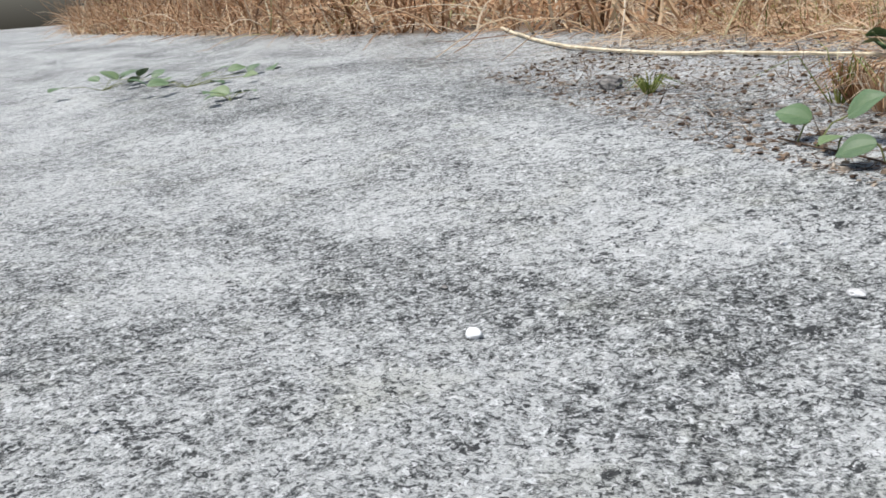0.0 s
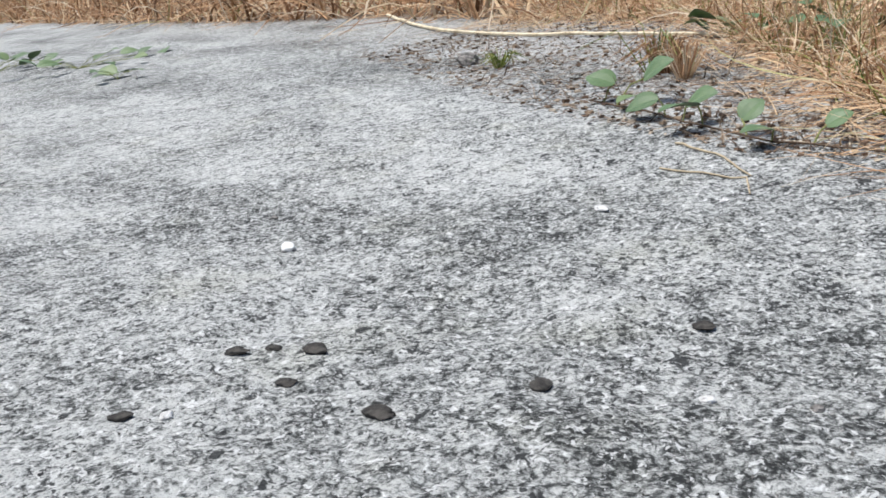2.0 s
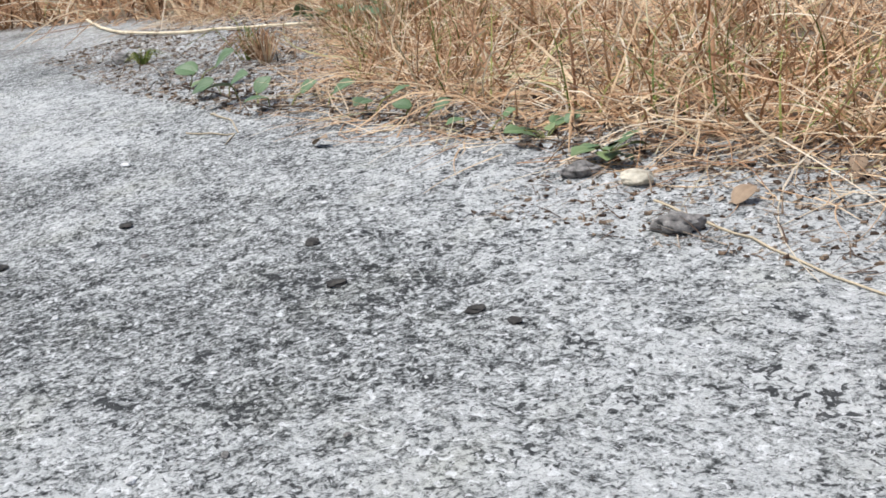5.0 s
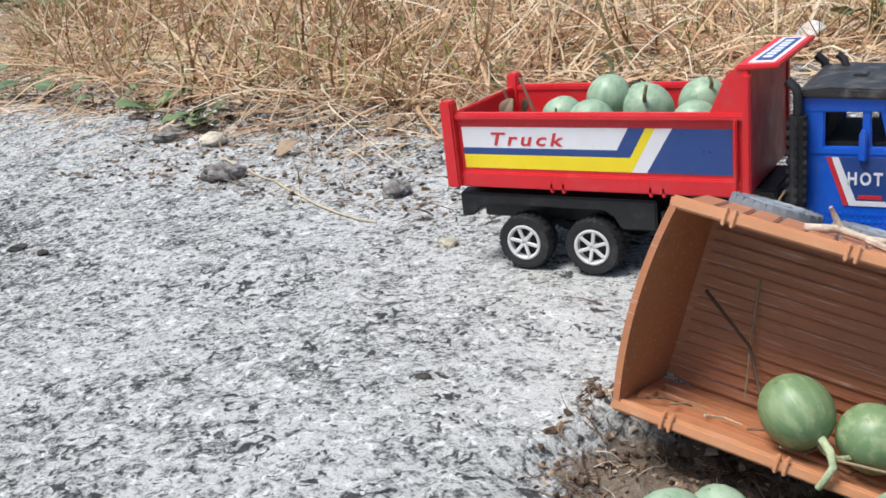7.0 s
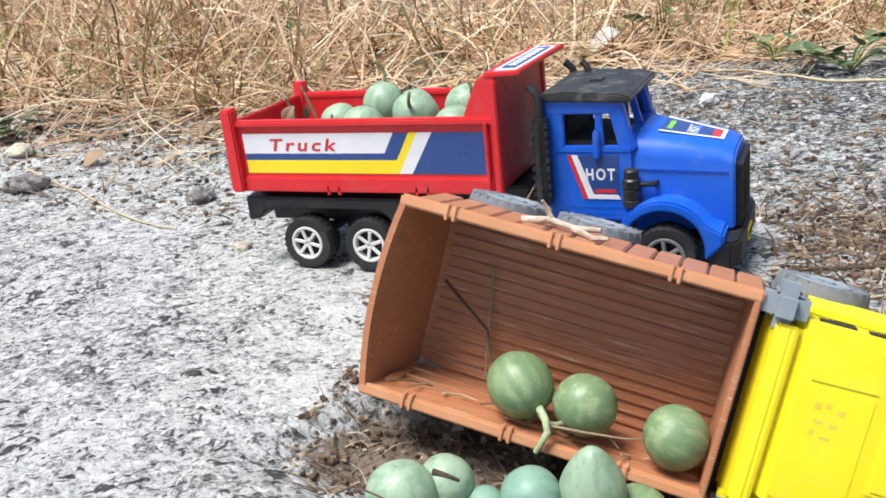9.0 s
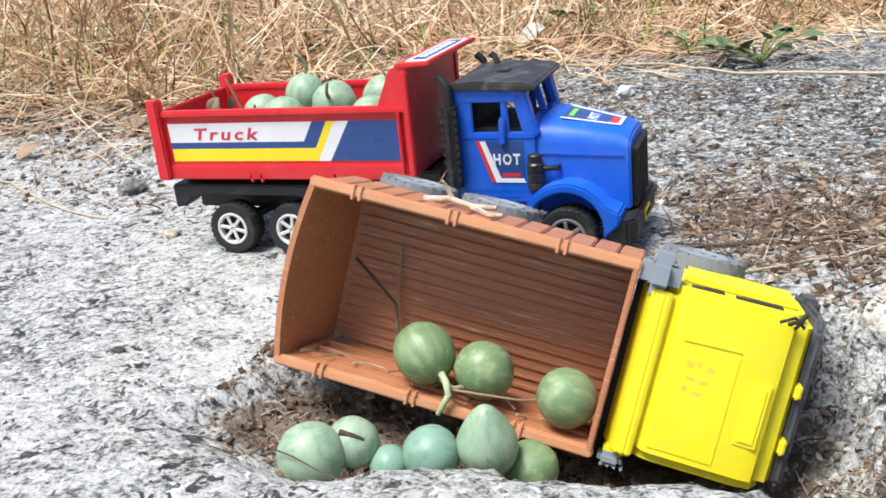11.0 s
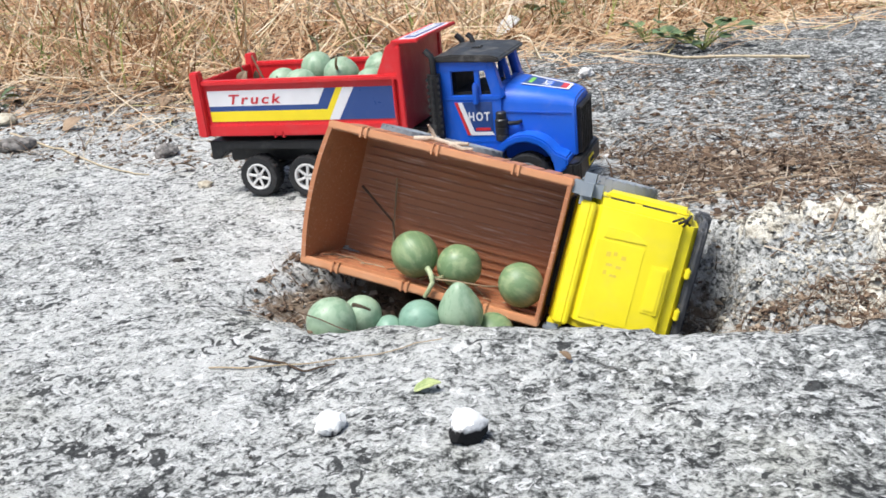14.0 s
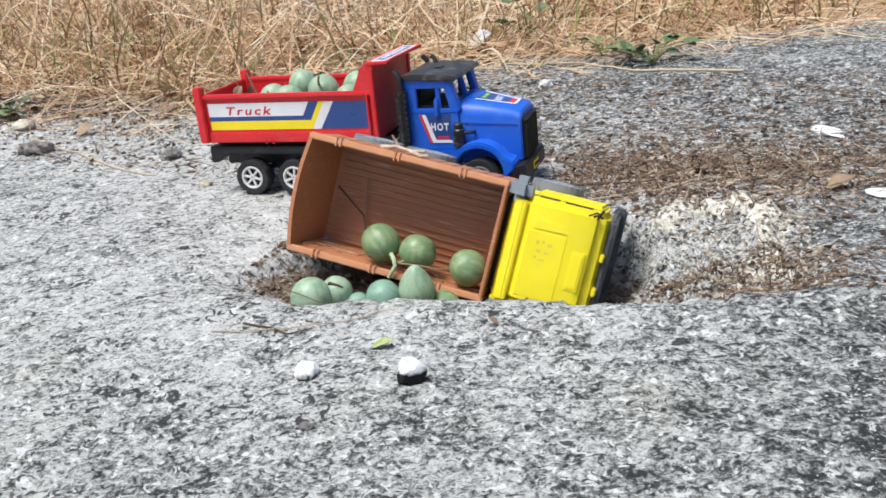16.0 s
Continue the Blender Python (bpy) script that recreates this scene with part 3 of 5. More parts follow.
        part("decal_stripe", fx([(-0.0286, 0.061), (0.0595, 0.061), (0.0673, 0.075), (0.0719, 0.075), (0.0601, 0.054), (-0.0284, 0.054)]), YELLOW_F, bed, "yellow sticker stripe")
        part("decal_slash", fx([(0.0719, 0.075), (0.0798, 0.075), (0.0673, 0.054), (0.0601, 0.054)]), WHITE_F, bed, "white slanted slash")
        m = pose(0.0070, yy + s * 0.0003, 0.0690, 90, 0, 0 if s < 0 else 180)
        lettering("decal_word", "Truck", RED_F, bed, m, 0.0392, 0.0066, 0.018, 0.2, "red word Truck")

    # cab
    C = 0.0285
    cab = part("cab", box(0.1330, 0.1760, -C, C, 0.0285, 0.0640, 0.0016), BLUE, T, "blue plastic truck cab with white stickers")
    part("cab_rear", box(0.1330, 0.1352, -C + 0.0005, C - 0.0005, 0.0630, 0.0880, 0.0006), BLUE, cab)
    for s in (-1, 1):
        def skin(o):
            return sorted((s * (C + o), s * (C - 0.0024 - o)))

        a, b = skin(0.0)
        part("door_pillar", box(0.1340, 0.1432, a, b, 0.0630, 0.0880, 0.0006), BLUE, cab)
        a, b = skin(-0.0003)
        bm = prism([(0.1580, 0.0630), (0.1620, 0.0630), (0.1612, 0.0830), (0.1580, 0.0830)], "y", a, b, 0.0005)
        part("window_post", bm, BLUE, cab)
        a, b = skin(-0.00015)
        part("windscreen_pillar", prism([(0.1690, 0.0630), (0.1762, 0.0630), (0.1702, 0.0880), (0.1630, 0.0880)], "y", a, b, 0.0006), BLUE, cab)
        a, b = skin(0.00025)
        part("door_header", box(0.1346, 0.1672, a, b, 0.0806, 0.0882, 0.0006), BLUE, cab)
        a, b = skin(0.0004)
        part("door_sill", box(0.1344, 0.1748, a, b, 0.0622, 0.0655, 0.0005), BLUE, cab)
        a, b = sorted((s * (C - 0.0005), s * (C + 0.0028)))
        bm = prism([(0.1570, 0.0600), (0.1602, 0.0600), (0.1604, 0.0715), (0.1595, 0.0740), (0.1582, 0.0742), (0.1572, 0.0715)], "y", a, b, 0.0009)
        part("wing_mirror", bm, BLUE, cab)
        # exhaust stack
        bm = tube([(0.1330, s * (C + 0.0035), 0.0385), (0.1330, s * (C + 0.0035), 0.0800)], 0.0042, 14)
        st = part("exhaust_muffler", bm, BLACK, T, "black ribbed exhaust stack", smooth=40)
        bm = bmesh.new()
        for k in range(9):
            for j in range(3):
                z, an = 0.0425 + k * 0.0042, radians(s * 90 + (j - 1) * 55)
                px_, py_ = 0.1330 + math.cos(an) * 0.0042, s * (C + 0.0035) + math.sin(an) * 0.0042
                box(px_ - 0.0008, px_ + 0.0008, py_ - 0.0008, py_ + 0.0008, z, z + 0.002, 0, bm)
        part("heat_shield", bm, BLACK, st)
        part("exhaust_pipe", tube([(0.1330, s * (C + 0.0035), 0.0795), (0.1330, s * (C + 0.0035), 0.0880), (0.1322, s * (C + 0.0035), 0.0915), (0.1285, s * (C + 0.0035), 0.0950)], 0.0020, 10), BLACK, st, smooth=50)
        # air cleaner by the bonnet
        bm = lathe([(0, 0.0368), (0.0034, 0.0368), (0.0042, 0.0376), (0.0042, 0.0408), (0.0036, 0.0412), (0.0042, 0.0416), (0.0042, 0.0456), (0.0036, 0.0460),
                    (0.0042, 0.0464), (0.0042, 0.0502), (0.0034, 0.0510), (0.0034, 0.0545), (0.0028, 0.0552), (0, 0.0552)], 16, axis="z")
        bmesh.ops.translate(bm, verts=bm.verts, vec=(0.1745, s * (C + 0.0022), 0))
        ac = part("air_cleaner", bm, BLACK, T, "black air cleaner", smooth=35)
        part("intake_pipe", tube([(0.1760, s * (C + 0.002), 0.0475), (0.1850, s * (C + 0.0005), 0.0478), (0.1860, s * (C - 0.006), 0.0478)], 0.0014, 8), BLACK, ac, smooth=50)
        # door sticker
        y = s * C
        part("door_panel", flat([(0.1440, 0.0612), (0.1685, 0.0612), (0.1685, 0.0400), (0.1515, 0.0400)], y, 0.0002, s), NAVY_F, cab, "navy door sticker")
        part("door_slash", flat([(0.1462, 0.0612), (0.1490, 0.0612), (0.1562, 0.0422), (0.1678, 0.0422), (0.1690, 0.0400), (0.1535, 0.0400)], y + s * 0.0002, 0.0002, s), WHITE_F, cab, "white tick-shaped stripe")
        bm = flat([(0.1440, 0.0612), (0.1462, 0.0612), (0.1535, 0.0400), (0.1512, 0.0400)], y + s * 0.0002, 0.0002, s)
        add(bm, flat([(0.1572, 0.0448), (0.1662, 0.0448), (0.1668, 0.0430), (0.1566, 0.0430)], y + s * 0.0002, 0.0002, s))
        part("door_flash", bm, RED_F, cab, "red stripe")
        lettering("door_word", "HOT", WHITE_F, cab, pose(0.1597, y + s * 0.0002, 0.0520, 90, 0, 0 if s < 0 else 180), 0.0138, 0.0058, 0.03, 0.0, "white word HOT")
        bm = bmesh.new()
        for k in range(15):
            for z in (0.0362, 0.0330):
                x = 0.1385 + k * 0.0023
                box(x - 0.0005, x + 0.0005, y - 0.0004, y + 0.0004, z - 0.0005, z + 0.0005, 0, bm)
        part("rivets", bm, BLUE, cab)
    # windscreen frame
    for s in (-1, 0, 1):
        w = 0.0016 if s == 0 else 0.0030
        y = s * (C - 0.0040)
        part("windscreen_bar", prism([(0.1722, 0.0650), (0.1758, 0.0650), (0.1698, 0.0880), (0.1664, 0.0880)], "y", y - w, y + w, 0.0005), BLUE, cab)
    part("windscreen_base", prism([(0.1690, 0.0640), (0.1772, 0.0640), (0.1752, 0.0700), (0.1700, 0.0700)], "y", -C + 0.0010, C - 0.0010, 0.0006), BLUE, cab)
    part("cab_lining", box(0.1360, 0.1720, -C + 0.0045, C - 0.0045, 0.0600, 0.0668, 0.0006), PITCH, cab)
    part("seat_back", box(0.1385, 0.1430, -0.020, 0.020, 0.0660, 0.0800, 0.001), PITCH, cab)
    bm = prism([(0.1318, 0.0872), (0.1742, 0.0858), (0.1762, 0.0868), (0.1752, 0.0886), (0.1700, 0.0902), (0.1450, 0.0914), (0.1318, 0.0900)], "y", -C - 0.0022, C + 0.0022, 0.0009, seg=2)
    roof = part("roof", bm, ROOF, T, "scuffed black cab roof", smooth=35)
    part("roof_marker", box(0.1500, 0.1560, -0.004, 0.004, 0.0900, 0.0919, 0.0005), ROOF, roof)
    part("roof_horn", tube([(0.144, 0.022, 0.0895), (0.142, 0.0225, 0.0945), (0.1395, 0.0225, 0.0965)], 0.0018, 8), BLACK, roof, smooth=40)
    # bonnet
    hood = bmesh.new()
    secs = [(0.1750, 0.0270, 0.0705, 0.0600), (0.1850, 0.0262, 0.0688, 0.0590), (0.2000, 0.0236, 0.0662, 0.0575), (0.2130, 0.0215, 0.0632, 0.0560), (0.2195, 0.0206, 0.0602, 0.0545)]
    rings = []
    for x, hw, top, sh in secs:
        ring = [(-hw, 0.0240), (-hw, sh), (-hw * 0.92, sh + (top - sh) * 0.55), (-hw * 0.74, top - 0.0008), (-hw * 0.3, top), (hw * 0.3, top), (hw * 0.74, top - 0.0008), (hw * 0.92, sh + (top - sh) * 0.55), (hw, sh), (hw, 0.0240)]
        rings.append([hood.verts.new((x, y, z)) for y, z in ring])
    for a, b in zip(rings, rings[1:]):
        for j in range(9):
            hood.faces.new((a[j], a[j + 1], b[j + 1], b[j]))
        hood.faces.new((a[9], a[0], b[0], b[9]))
    hood.faces.new(rings[0])
    hood.faces.new(rings[-1][::-1])
    bmesh.ops.recalc_face_normals(hood, faces=hood.faces)
    bev(hood, 0.0010, 2, 50)
    hd = part("bonnet", hood, BLUE, T, "blue bonnet with a white-edged sticker", smooth=45)
    for s in (-1, 1):
        bm = bmesh.new()
        for k in range(24):
            t = k / 23
            x = 0.1775 + t * 0.0385
            hw = np.interp(x, [q[0] for q in secs], [q[1] for q in secs])
            z = 0.0545 - 0.0030 * t
            box(x - 0.0006, x + 0.0006, s * hw - 0.0006, s * hw + 0.0006, z - 0.0005, z + 0.0005, 0, bm)
        part("rivets", bm, BLUE, hd)
        # front mudguard
        out, inn = [], []
        for k in range(15):
            a = radians(-12 + k * 204 / 14)
            out.append((0.1895 + 0.0232 * math.cos(a), 0.0178 + 0.0242 * math.sin(a)))
            inn.append((0.1895 + 0.0188 * math.cos(a), 0.0178 + 0.0192 * math.sin(a)))
        out = [(0.2165, 0.0215), (0.2165, 0.0270)] + [p for p in out if not (p[0] > 0.2085 and p[1] < 0.028)]
        a, b = sorted((s * 0.0180, s * 0.0378))
        part("mudguard", prism(out + inn[::-1], "y", a, b, 0.0011), BLUE, T, smooth=35)
    # bonnet sticker follows the sloping top
    m = Matrix(((1, 0, 0, 0.1965), (0, 1, 0, 0), (-0.200, 0, 1, 0.06655), (0, 0, 0, 1)))

    def film(name, poly, mat, lift, label=""):
        bm = prism(poly, "z", 0, 0.0003, 0)
        for v in bm.verts:
            v.co = m @ (v.co + Vector((0, 0, lift)))
        return part(name, bm, mat, hd, label)

    film("bonnet_panel", [(-0.0120, -0.0130), (0.0150, -0.0072), (0.0150, 0.0072), (-0.0120, 0.0130)], NAVY_F, 0.0, "navy bonnet sticker")
    film("bonnet_edge", [(-0.0120, -0.0146), (0.0168, -0.0086), (0.0168, 0.0086), (-0.0120, 0.0146), (-0.0120, 0.0128), (0.0150, 0.0070), (0.0150, -0.0070), (-0.0120, -0.0128)], WHITE_F, 0.0003, "white sticker edge")
    film("bonnet_flash", [(0.0110, -0.0064), (0.0148, -0.0064), (0.0148, 0.0064), (0.0110, 0.0064)], RED_F, 0.0003)
    film("bonnet_script", [(-0.0095, -0.0075), (-0.0070, -0.0075), (-0.0070, 0.0075), (-0.0095, 0.0075)], GREEN_F, 0.0003, "green unreadable print")
    mm = m @ pose(0.0020, 0, 0.0003, 0, 0, 90)
    lettering("bonnet_word", "HOT", WHITE_F, hd, mm, 0.0130, 0.0052, 0.02, 0.1, "white word HOT")
    # grille and bumper
    gr = part("grille", box(0.2185, 0.2200, -0.0180, 0.0180, 0.0245, 0.0535, 0.0005), PITCH, T, "black slatted grille")
    for k in range(7):
        y = -0.0165 + k * 0.0055
        part("grille_slat", box(0.2195, 0.2222, y - 0.0010, y + 0.0010, 0.0250, 0.0530, 0.0004), BLACK, gr)
    part("grille_frame", box(0.2190, 0.2222, -0.0190, 0.0190, 0.0525, 0.0548, 0.0005), BLACK, gr)
    bm = prism([(0.2120, -0.0365), (0.2200, -0.0365), (0.2235, -0.0315), (0.2235, 0.0315), (0.2200, 0.0365), (0.2120, 0.0365)], "z", 0.0105, 0.0230, 0.0012)
    bp = part("bumper", bm, BLACK, T, "black plastic front bumper")
    pl = part("number_plate", box(0.2234, 0.2242, -0.0075, 0.0075, 0.0135, 0.0195, 0.0003), YELLOW_F, bp, "yellow plate with plain bars")
    bm = bmesh.new()
    for k in range(5):
        y = -0.0052 + k * 0.0026
        box(0.2240, 0.2244, y - 0.0008, y + 0.0008, 0.0152, 0.0180, 0, bm)
    part("plate_bars", bm, PITCH, pl)
    return T


tipper_truck()


# ---- gourds ----
def gourd(centre, r, long=1.06, point=0.0, skin=None, axis=(0, 0, 1), stalk=0.0, scar=False, label="", group="", seed=0):
    """A small round gourd. point: how far its top draws out; stalk: length; scar: a dried flower end."""
    rng = random.Random(seed)
    q = Vector(axis).normalized().to_track_quat("Z", "Y").to_matrix().to_4x4()
    g = thing("gourd", Matrix.Translation(centre) @ q, label or "small round pale green gourd", "gourd", group)
    bm = bmesh.new()
    prof = []
    for k in range(19):
        a = math.pi * k / 18
        z = -math.cos(a)
        rad = math.sin(a)
        if z > 0.2 and point:
            z = z + point * ((z - 0.2) / 0.8) ** 2.2
            rad *= 1 - 0.25 * point * ((z - 0.2)) if z < 1 else 1 - 0.3 * point
        prof.append((max(0, rad * r), z * r * long))
    prof[0], prof[-1] = (0, prof[0][1]), (0, prof[-1][1])
    lathe(prof, 28, bm, "z")
    ph = rng.uniform(0, 6)
    for v in bm.verts:
        a = math.atan2(v.co.y, v.co.x)
        k = 1 + 0.018 * math.sin(2 * a + ph) + 0.010 * math.sin(5 * a + 2 * ph)
        v.co.x *= k
        v.co.y *= k
    part("fruit", bm, skin or GOURD_PALE, g, smooth=60)
    top = prof[-1][1]
    if stalk:
        b = rng.uniform(-0.4, 0.4)
        pts = [(0, 0, top - 0.0008), (b * stalk * 0.15, 0.0, top + stalk * 0.35), (b * stalk * 0.5, stalk * 0.2, top + stalk * 0.7), (b * stalk, stalk * 0.55, top + stalk * 0.9)]
        part("stalk", tube(pts, 0.0011, 7, taper=0.75), STALK, g, "bent dry stalk", smooth=50)
    if scar:
        bm = lathe([(0, top + 0.0012), (0.0020, top + 0.0008), (0.0030, top - 0.0006), (0.0022, top - 0.0022)], 9, axis="z")
        for v in bm.verts:
            v.co += Vector((rng.uniform(-1, 1), rng.uniform(-1, 1), rng.uniform(-1, 1))) * 0.0006
        for k in range(4):
            a = rng.uniform(0, 6.28)
            tube([(0, 0, top), (0.003 * math.cos(a), 0.003 * math.sin(a), top + 0.001), (0.005 * math.cos(a), 0.005 * math.sin(a), top - 0.001)], 0.0005, 5, bm)
        part("flower_scar", bm, SCAR, g, "black dried flower end")
    return g


LOAD = "gourds in the red bed"
YC = -0.0063
for i, (x, y, z, r, ax, stk, sc) in enumerate([
        (-0.008, -0.010, 0.0685, 0.0085, (0.2, -0.5, 1), 0, False), (0.012, -0.004, 0.0790, 0.0112, (0.15, -1, 0.15), 0, True),
        (0.0345, -0.0215, 0.0785, 0.0128, (0, 0.2, 1), 0, False), (0.0310, 0.0130, 0.0850, 0.0122, (0.1, 0.1, 1), 0.012, False),
        (0.0470, 0.0180, 0.0800, 0.0122, (-0.3, 0, 1), 0, True), (0.0590, -0.0080, 0.0835, 0.0130, (0.2, -1, 0.6), 0.009, False),
        (0.0845, -0.0180, 0.0775, 0.0125, (0, -0.4, 1), 0, False), (0.0800, 0.0120, 0.0830, 0.0125, (0.4, -0.5, 0.6), 0.006, False),
        (-0.0180, 0.0170, 0.0560, 0.0085, (1, 0, 0.3), 0, False), (0.005, 0.0220, 0.0590, 0.0110, (0, 1, 0.5), 0, False),
        (0.0140, -0.0230, 0.0585, 0.0110, (1, 0, 0.2), 0, False), (0.0560, -0.0240, 0.0580, 0.0105, (0, 0.4, 1), 0, False),
        (0.0590, 0.0225, 0.0585, 0.0110, (1, 0.4, 0), 0, False), (0.1000, 0.0230, 0.0585, 0.0108, (0, 0, 1), 0, False),
        (0.1010, -0.0010, 0.0700, 0.0110, (0, 1, 0), 0, False), (0.0330, -0.0010, 0.0590, 0.0112, (0, 1, 0), 0, False),
        (0.0810, -0.0020, 0.0590, 0.0110, (0, 1, 0), 0, False), (0.0100, 0.0000, 0.0575, 0.0098, (0, 1, 0), 0, False),
        (0.0580, 0.0000, 0.0585, 0.0108, (0, 1, 0), 0, False), (-0.0080, -0.0080, 0.0535, 0.0064, (0, 1, 0), 0, False)]):
    gourd((x, y + YC, z - (0.0062 if z > 0.065 else 0)), r * 0.96, 1.05, skin=GOURD_PALE, axis=ax, stalk=stk, scar=sc, group=LOAD, seed=i,
          label="pale green gourd with a bent stalk in the red bed" if stk else "pale green gourd with a black flower end" if sc else "small pale green gourd in the red truck bed")


def scrap(name, pts, r, mat, label, category="twig", taper=0.6, n=6):
    ob = part(name, tube(pts, r, n, taper=taper), mat, smooth=50)
    return tagged(ob, label, category)


# dry scraps at the tail of the bed
for a, b in (((-0.020, 0.002, 0.0480), (-0.024, -0.004, 0.086)), ((-0.012, 0.012, 0.0480), (-0.018, 0.004, 0.0905)), ((-0.027, -0.012, 0.0480), (-0.016, -0.010, 0.082))):
    mid = [(a[i] + b[i]) / 2 + (0.003 if i == 0 else 0) for i in range(3)]
    scrap("stalk", [a, mid, b], 0.0011, TWIG, "thin dry stalk standing in the red bed")


def leaf_bm(w, l, curl=0.2, n=7, lobes=0.0, thick=0.0003):
    """A leaf blade along +x with a midrib fold, arched, with two faces."""
    bm = bmesh.new()
    rows = []
    for k in range(n + 1):
        t = k / n
        half = w * math.sin(math.pi * min(1, t * 0.93 + 0.05)) ** 0.75 * (1.15 - 0.45 * t) * (1 + lobes * math.sin(t * 14))
        z = curl * l * (math.sin(t * 2.2) * 0.5)
        rows.append([Vector((t * l, s * half, z + abs(s) * half * 0.25 - (0.12 * half if abs(s) > 0.6 else 0))) for s in (-1, -0.5, 0, 0.5, 1)])
    for lift in (0, -thick):
        vs = [[bm.verts.new(p + Vector((0, 0, lift))) for p in r] for r in rows]
        for a, b in zip(vs, vs[1:]):
            for j in range(4):
                bm.faces.new((a[j], a[j + 1], b[j + 1], b[j]) if lift == 0 else (a[j + 1], a[j], b[j], b[j + 1]))
    return bm


for x, y, z, rz, sz in ((-0.022, -0.012, 0.074, 40, 0.010), (-0.014, -0.004, 0.074, 110, 0.008)):
    ob = part("dry_leaf", leaf_bm(sz * 0.4, sz, 0.5), DRY_LEAF)
    ob.matrix_world = pose(x, y, z, 60, -50, rz)
    tagged(ob, "curled dry brown leaf in the red bed", "leaf")


# ---- the toppled brown and yellow tipper ----
DUMP = Matrix(((0.965, 0.237, 0.109, 0.1714), (0.042, 0.27, -0.962, -0.1665), (-0.258, 0.933, 0.25, 0.0268), (0, 0, 0, 1)))
DUMP = Matrix.LocRotScale(DUMP.translation, DUMP.to_quaternion().normalized(), None)


def toppled_tipper():
    """Local frame: x to its cab, y to its left side, z up from its bed; the opening of the bed lies at z = 0."""
    T = thing("toy_tipper_lorry", DUMP, "yellow and brown toy tipper lying on its side in a hollow", "toy truck")
    L, W, D = 0.0650, 0.0375, 0.044
    bed = part("bed", box(-L + 0.006, L - 0.001, -W + 0.003, W - 0.003, -D - 0.0015, -D + 0.0005, 0.0006), BROWN, T, "brown plastic tipper bed with scratches and painted highlights, lying open")
    for k in range(15):
        y = -W + 0.0060 + k * 0.0045
        part("floor_rib", box(-L + 0.011, L - 0.003, y - 0.0008, y + 0.0008, -D - 0.0005, -D + 0.0020, 0.0005), BROWN, bed)
    for s in (-1, 1):
        bm = prism([(-W * s, 0.0), (-(W - 0.0022) * s, 0.0), (-(W - 0.0042) * s, -D), (-(W - 0.0020) * s, -D)], "x", -L, L, 0.0004)
        for v in bm.verts:
            v.co.y *= -1
        side = part("side_wall", bm, BROWN, bed)
        for k in range(13):
            x = -L + 0.008 + k * (2 * L - 0.012) / 12
            a, b = sorted((s * (W - 0.0012), s * (W + 0.0010)))
            part("wall_panel", prism([(x - 0.0046, -0.0022), (x + 0.0046, -0.0022), (x + 0.0046, -D + 0.004), (x - 0.0046, -D + 0.004)], "y", a, b, 0.0008, seg=1), BROWN, side)
        part("rim", box(-L - 0.001, L + 0.0008, min(s * (W - 0.0030), s * (W + 0.0014)), max(s * (W - 0.0030), s * (W + 0.0014)), -0.0024, 0.0008, 0.0008), BROWN_LIT, side, "brown bed rim, painted lighter as a lit edge")
        for x in (-0.046, -0.007, 0.036):
            bm = box(x - 0.0022, x - 0.0008, min(s * (W - 0.004), s * (W + 0.0020)), max(s * (W - 0.004), s * (W + 0.0020)), -0.0030, 0.0016, 0.0004)
            box(x + 0.0008, x + 0.0022, min(s * (W - 0.004), s * (W + 0.0020)), max(s * (W - 0.004), s * (W + 0.0020)), -0.0030, 0.0016, 0.0004, bm)
            part("rim_lug", bm, BROWN_LIT, side)
        for z in (-0.012, -0.022, -0.032):
            a, b = sorted((s * (W - 0.0035 - (0.0042 - 0.0022) * -z / D), s * (W - 0.0018)))
            part("wall_rib", box(-L + 0.010, L - 0.003, a, b, z - 0.0008, z + 0.0008, 0.0003), BROWN, side)
    # tail wall leans out, head wall stands
    bm = bmesh.new()
    rings = []
    for k in range(13):
        y = (k / 6 - 1) * (W - 0.0015)
        out = 0.0036 * (1 - (k / 6 - 1) ** 2)
        rings.append([bm.verts.new((x - out * (1 + z / D), y, z)) for x, z in ((-L - 0.0006, 0.0007), (-L + 0.0018, 0.0007), (-L + 0.0085, -D), (-L + 0.0060, -D))])
    for a, b in zip(rings, rings[1:]):
        for j in range(4):
            bm.faces.new((a[j], a[(j + 1) % 4], b[(j + 1) % 4], b[j]))
    bm.faces.new(rings[0])
    bm.faces.new(rings[-1][::-1])
    part("tail_wall", bm, BROWN, bed, "bowed brown tail wall", smooth=35)
    part("tail_step", prism([(-L + 0.0055, -0.010), (-L + 0.0100, -0.012), (-L + 0.0120, -D), (-L + 0.0080, -D)], "y", -W + 0.0025, -W + 0.0045, 0.0004), BROWN, bed)
    part("head_wall", prism([(L - 0.0020, 0.0010), (L + 0.0004, 0.0010), (L - 0.0006, -D), (L - 0.0030, -D)], "y", -W + 0.0015, W - 0.0015, 0.0005), BROWN, bed)
    # chassis
    ch = part("chassis", box(-L + 0.008, 0.122, -0.013, 0.013, -0.064, -D - 0.002, 0.001), BLACK, T, "black plastic chassis")
    part("crossbar", box(0.0655, 0.0690, -0.030, 0.030, -0.060, -0.012, 0.001), PITCH, ch)
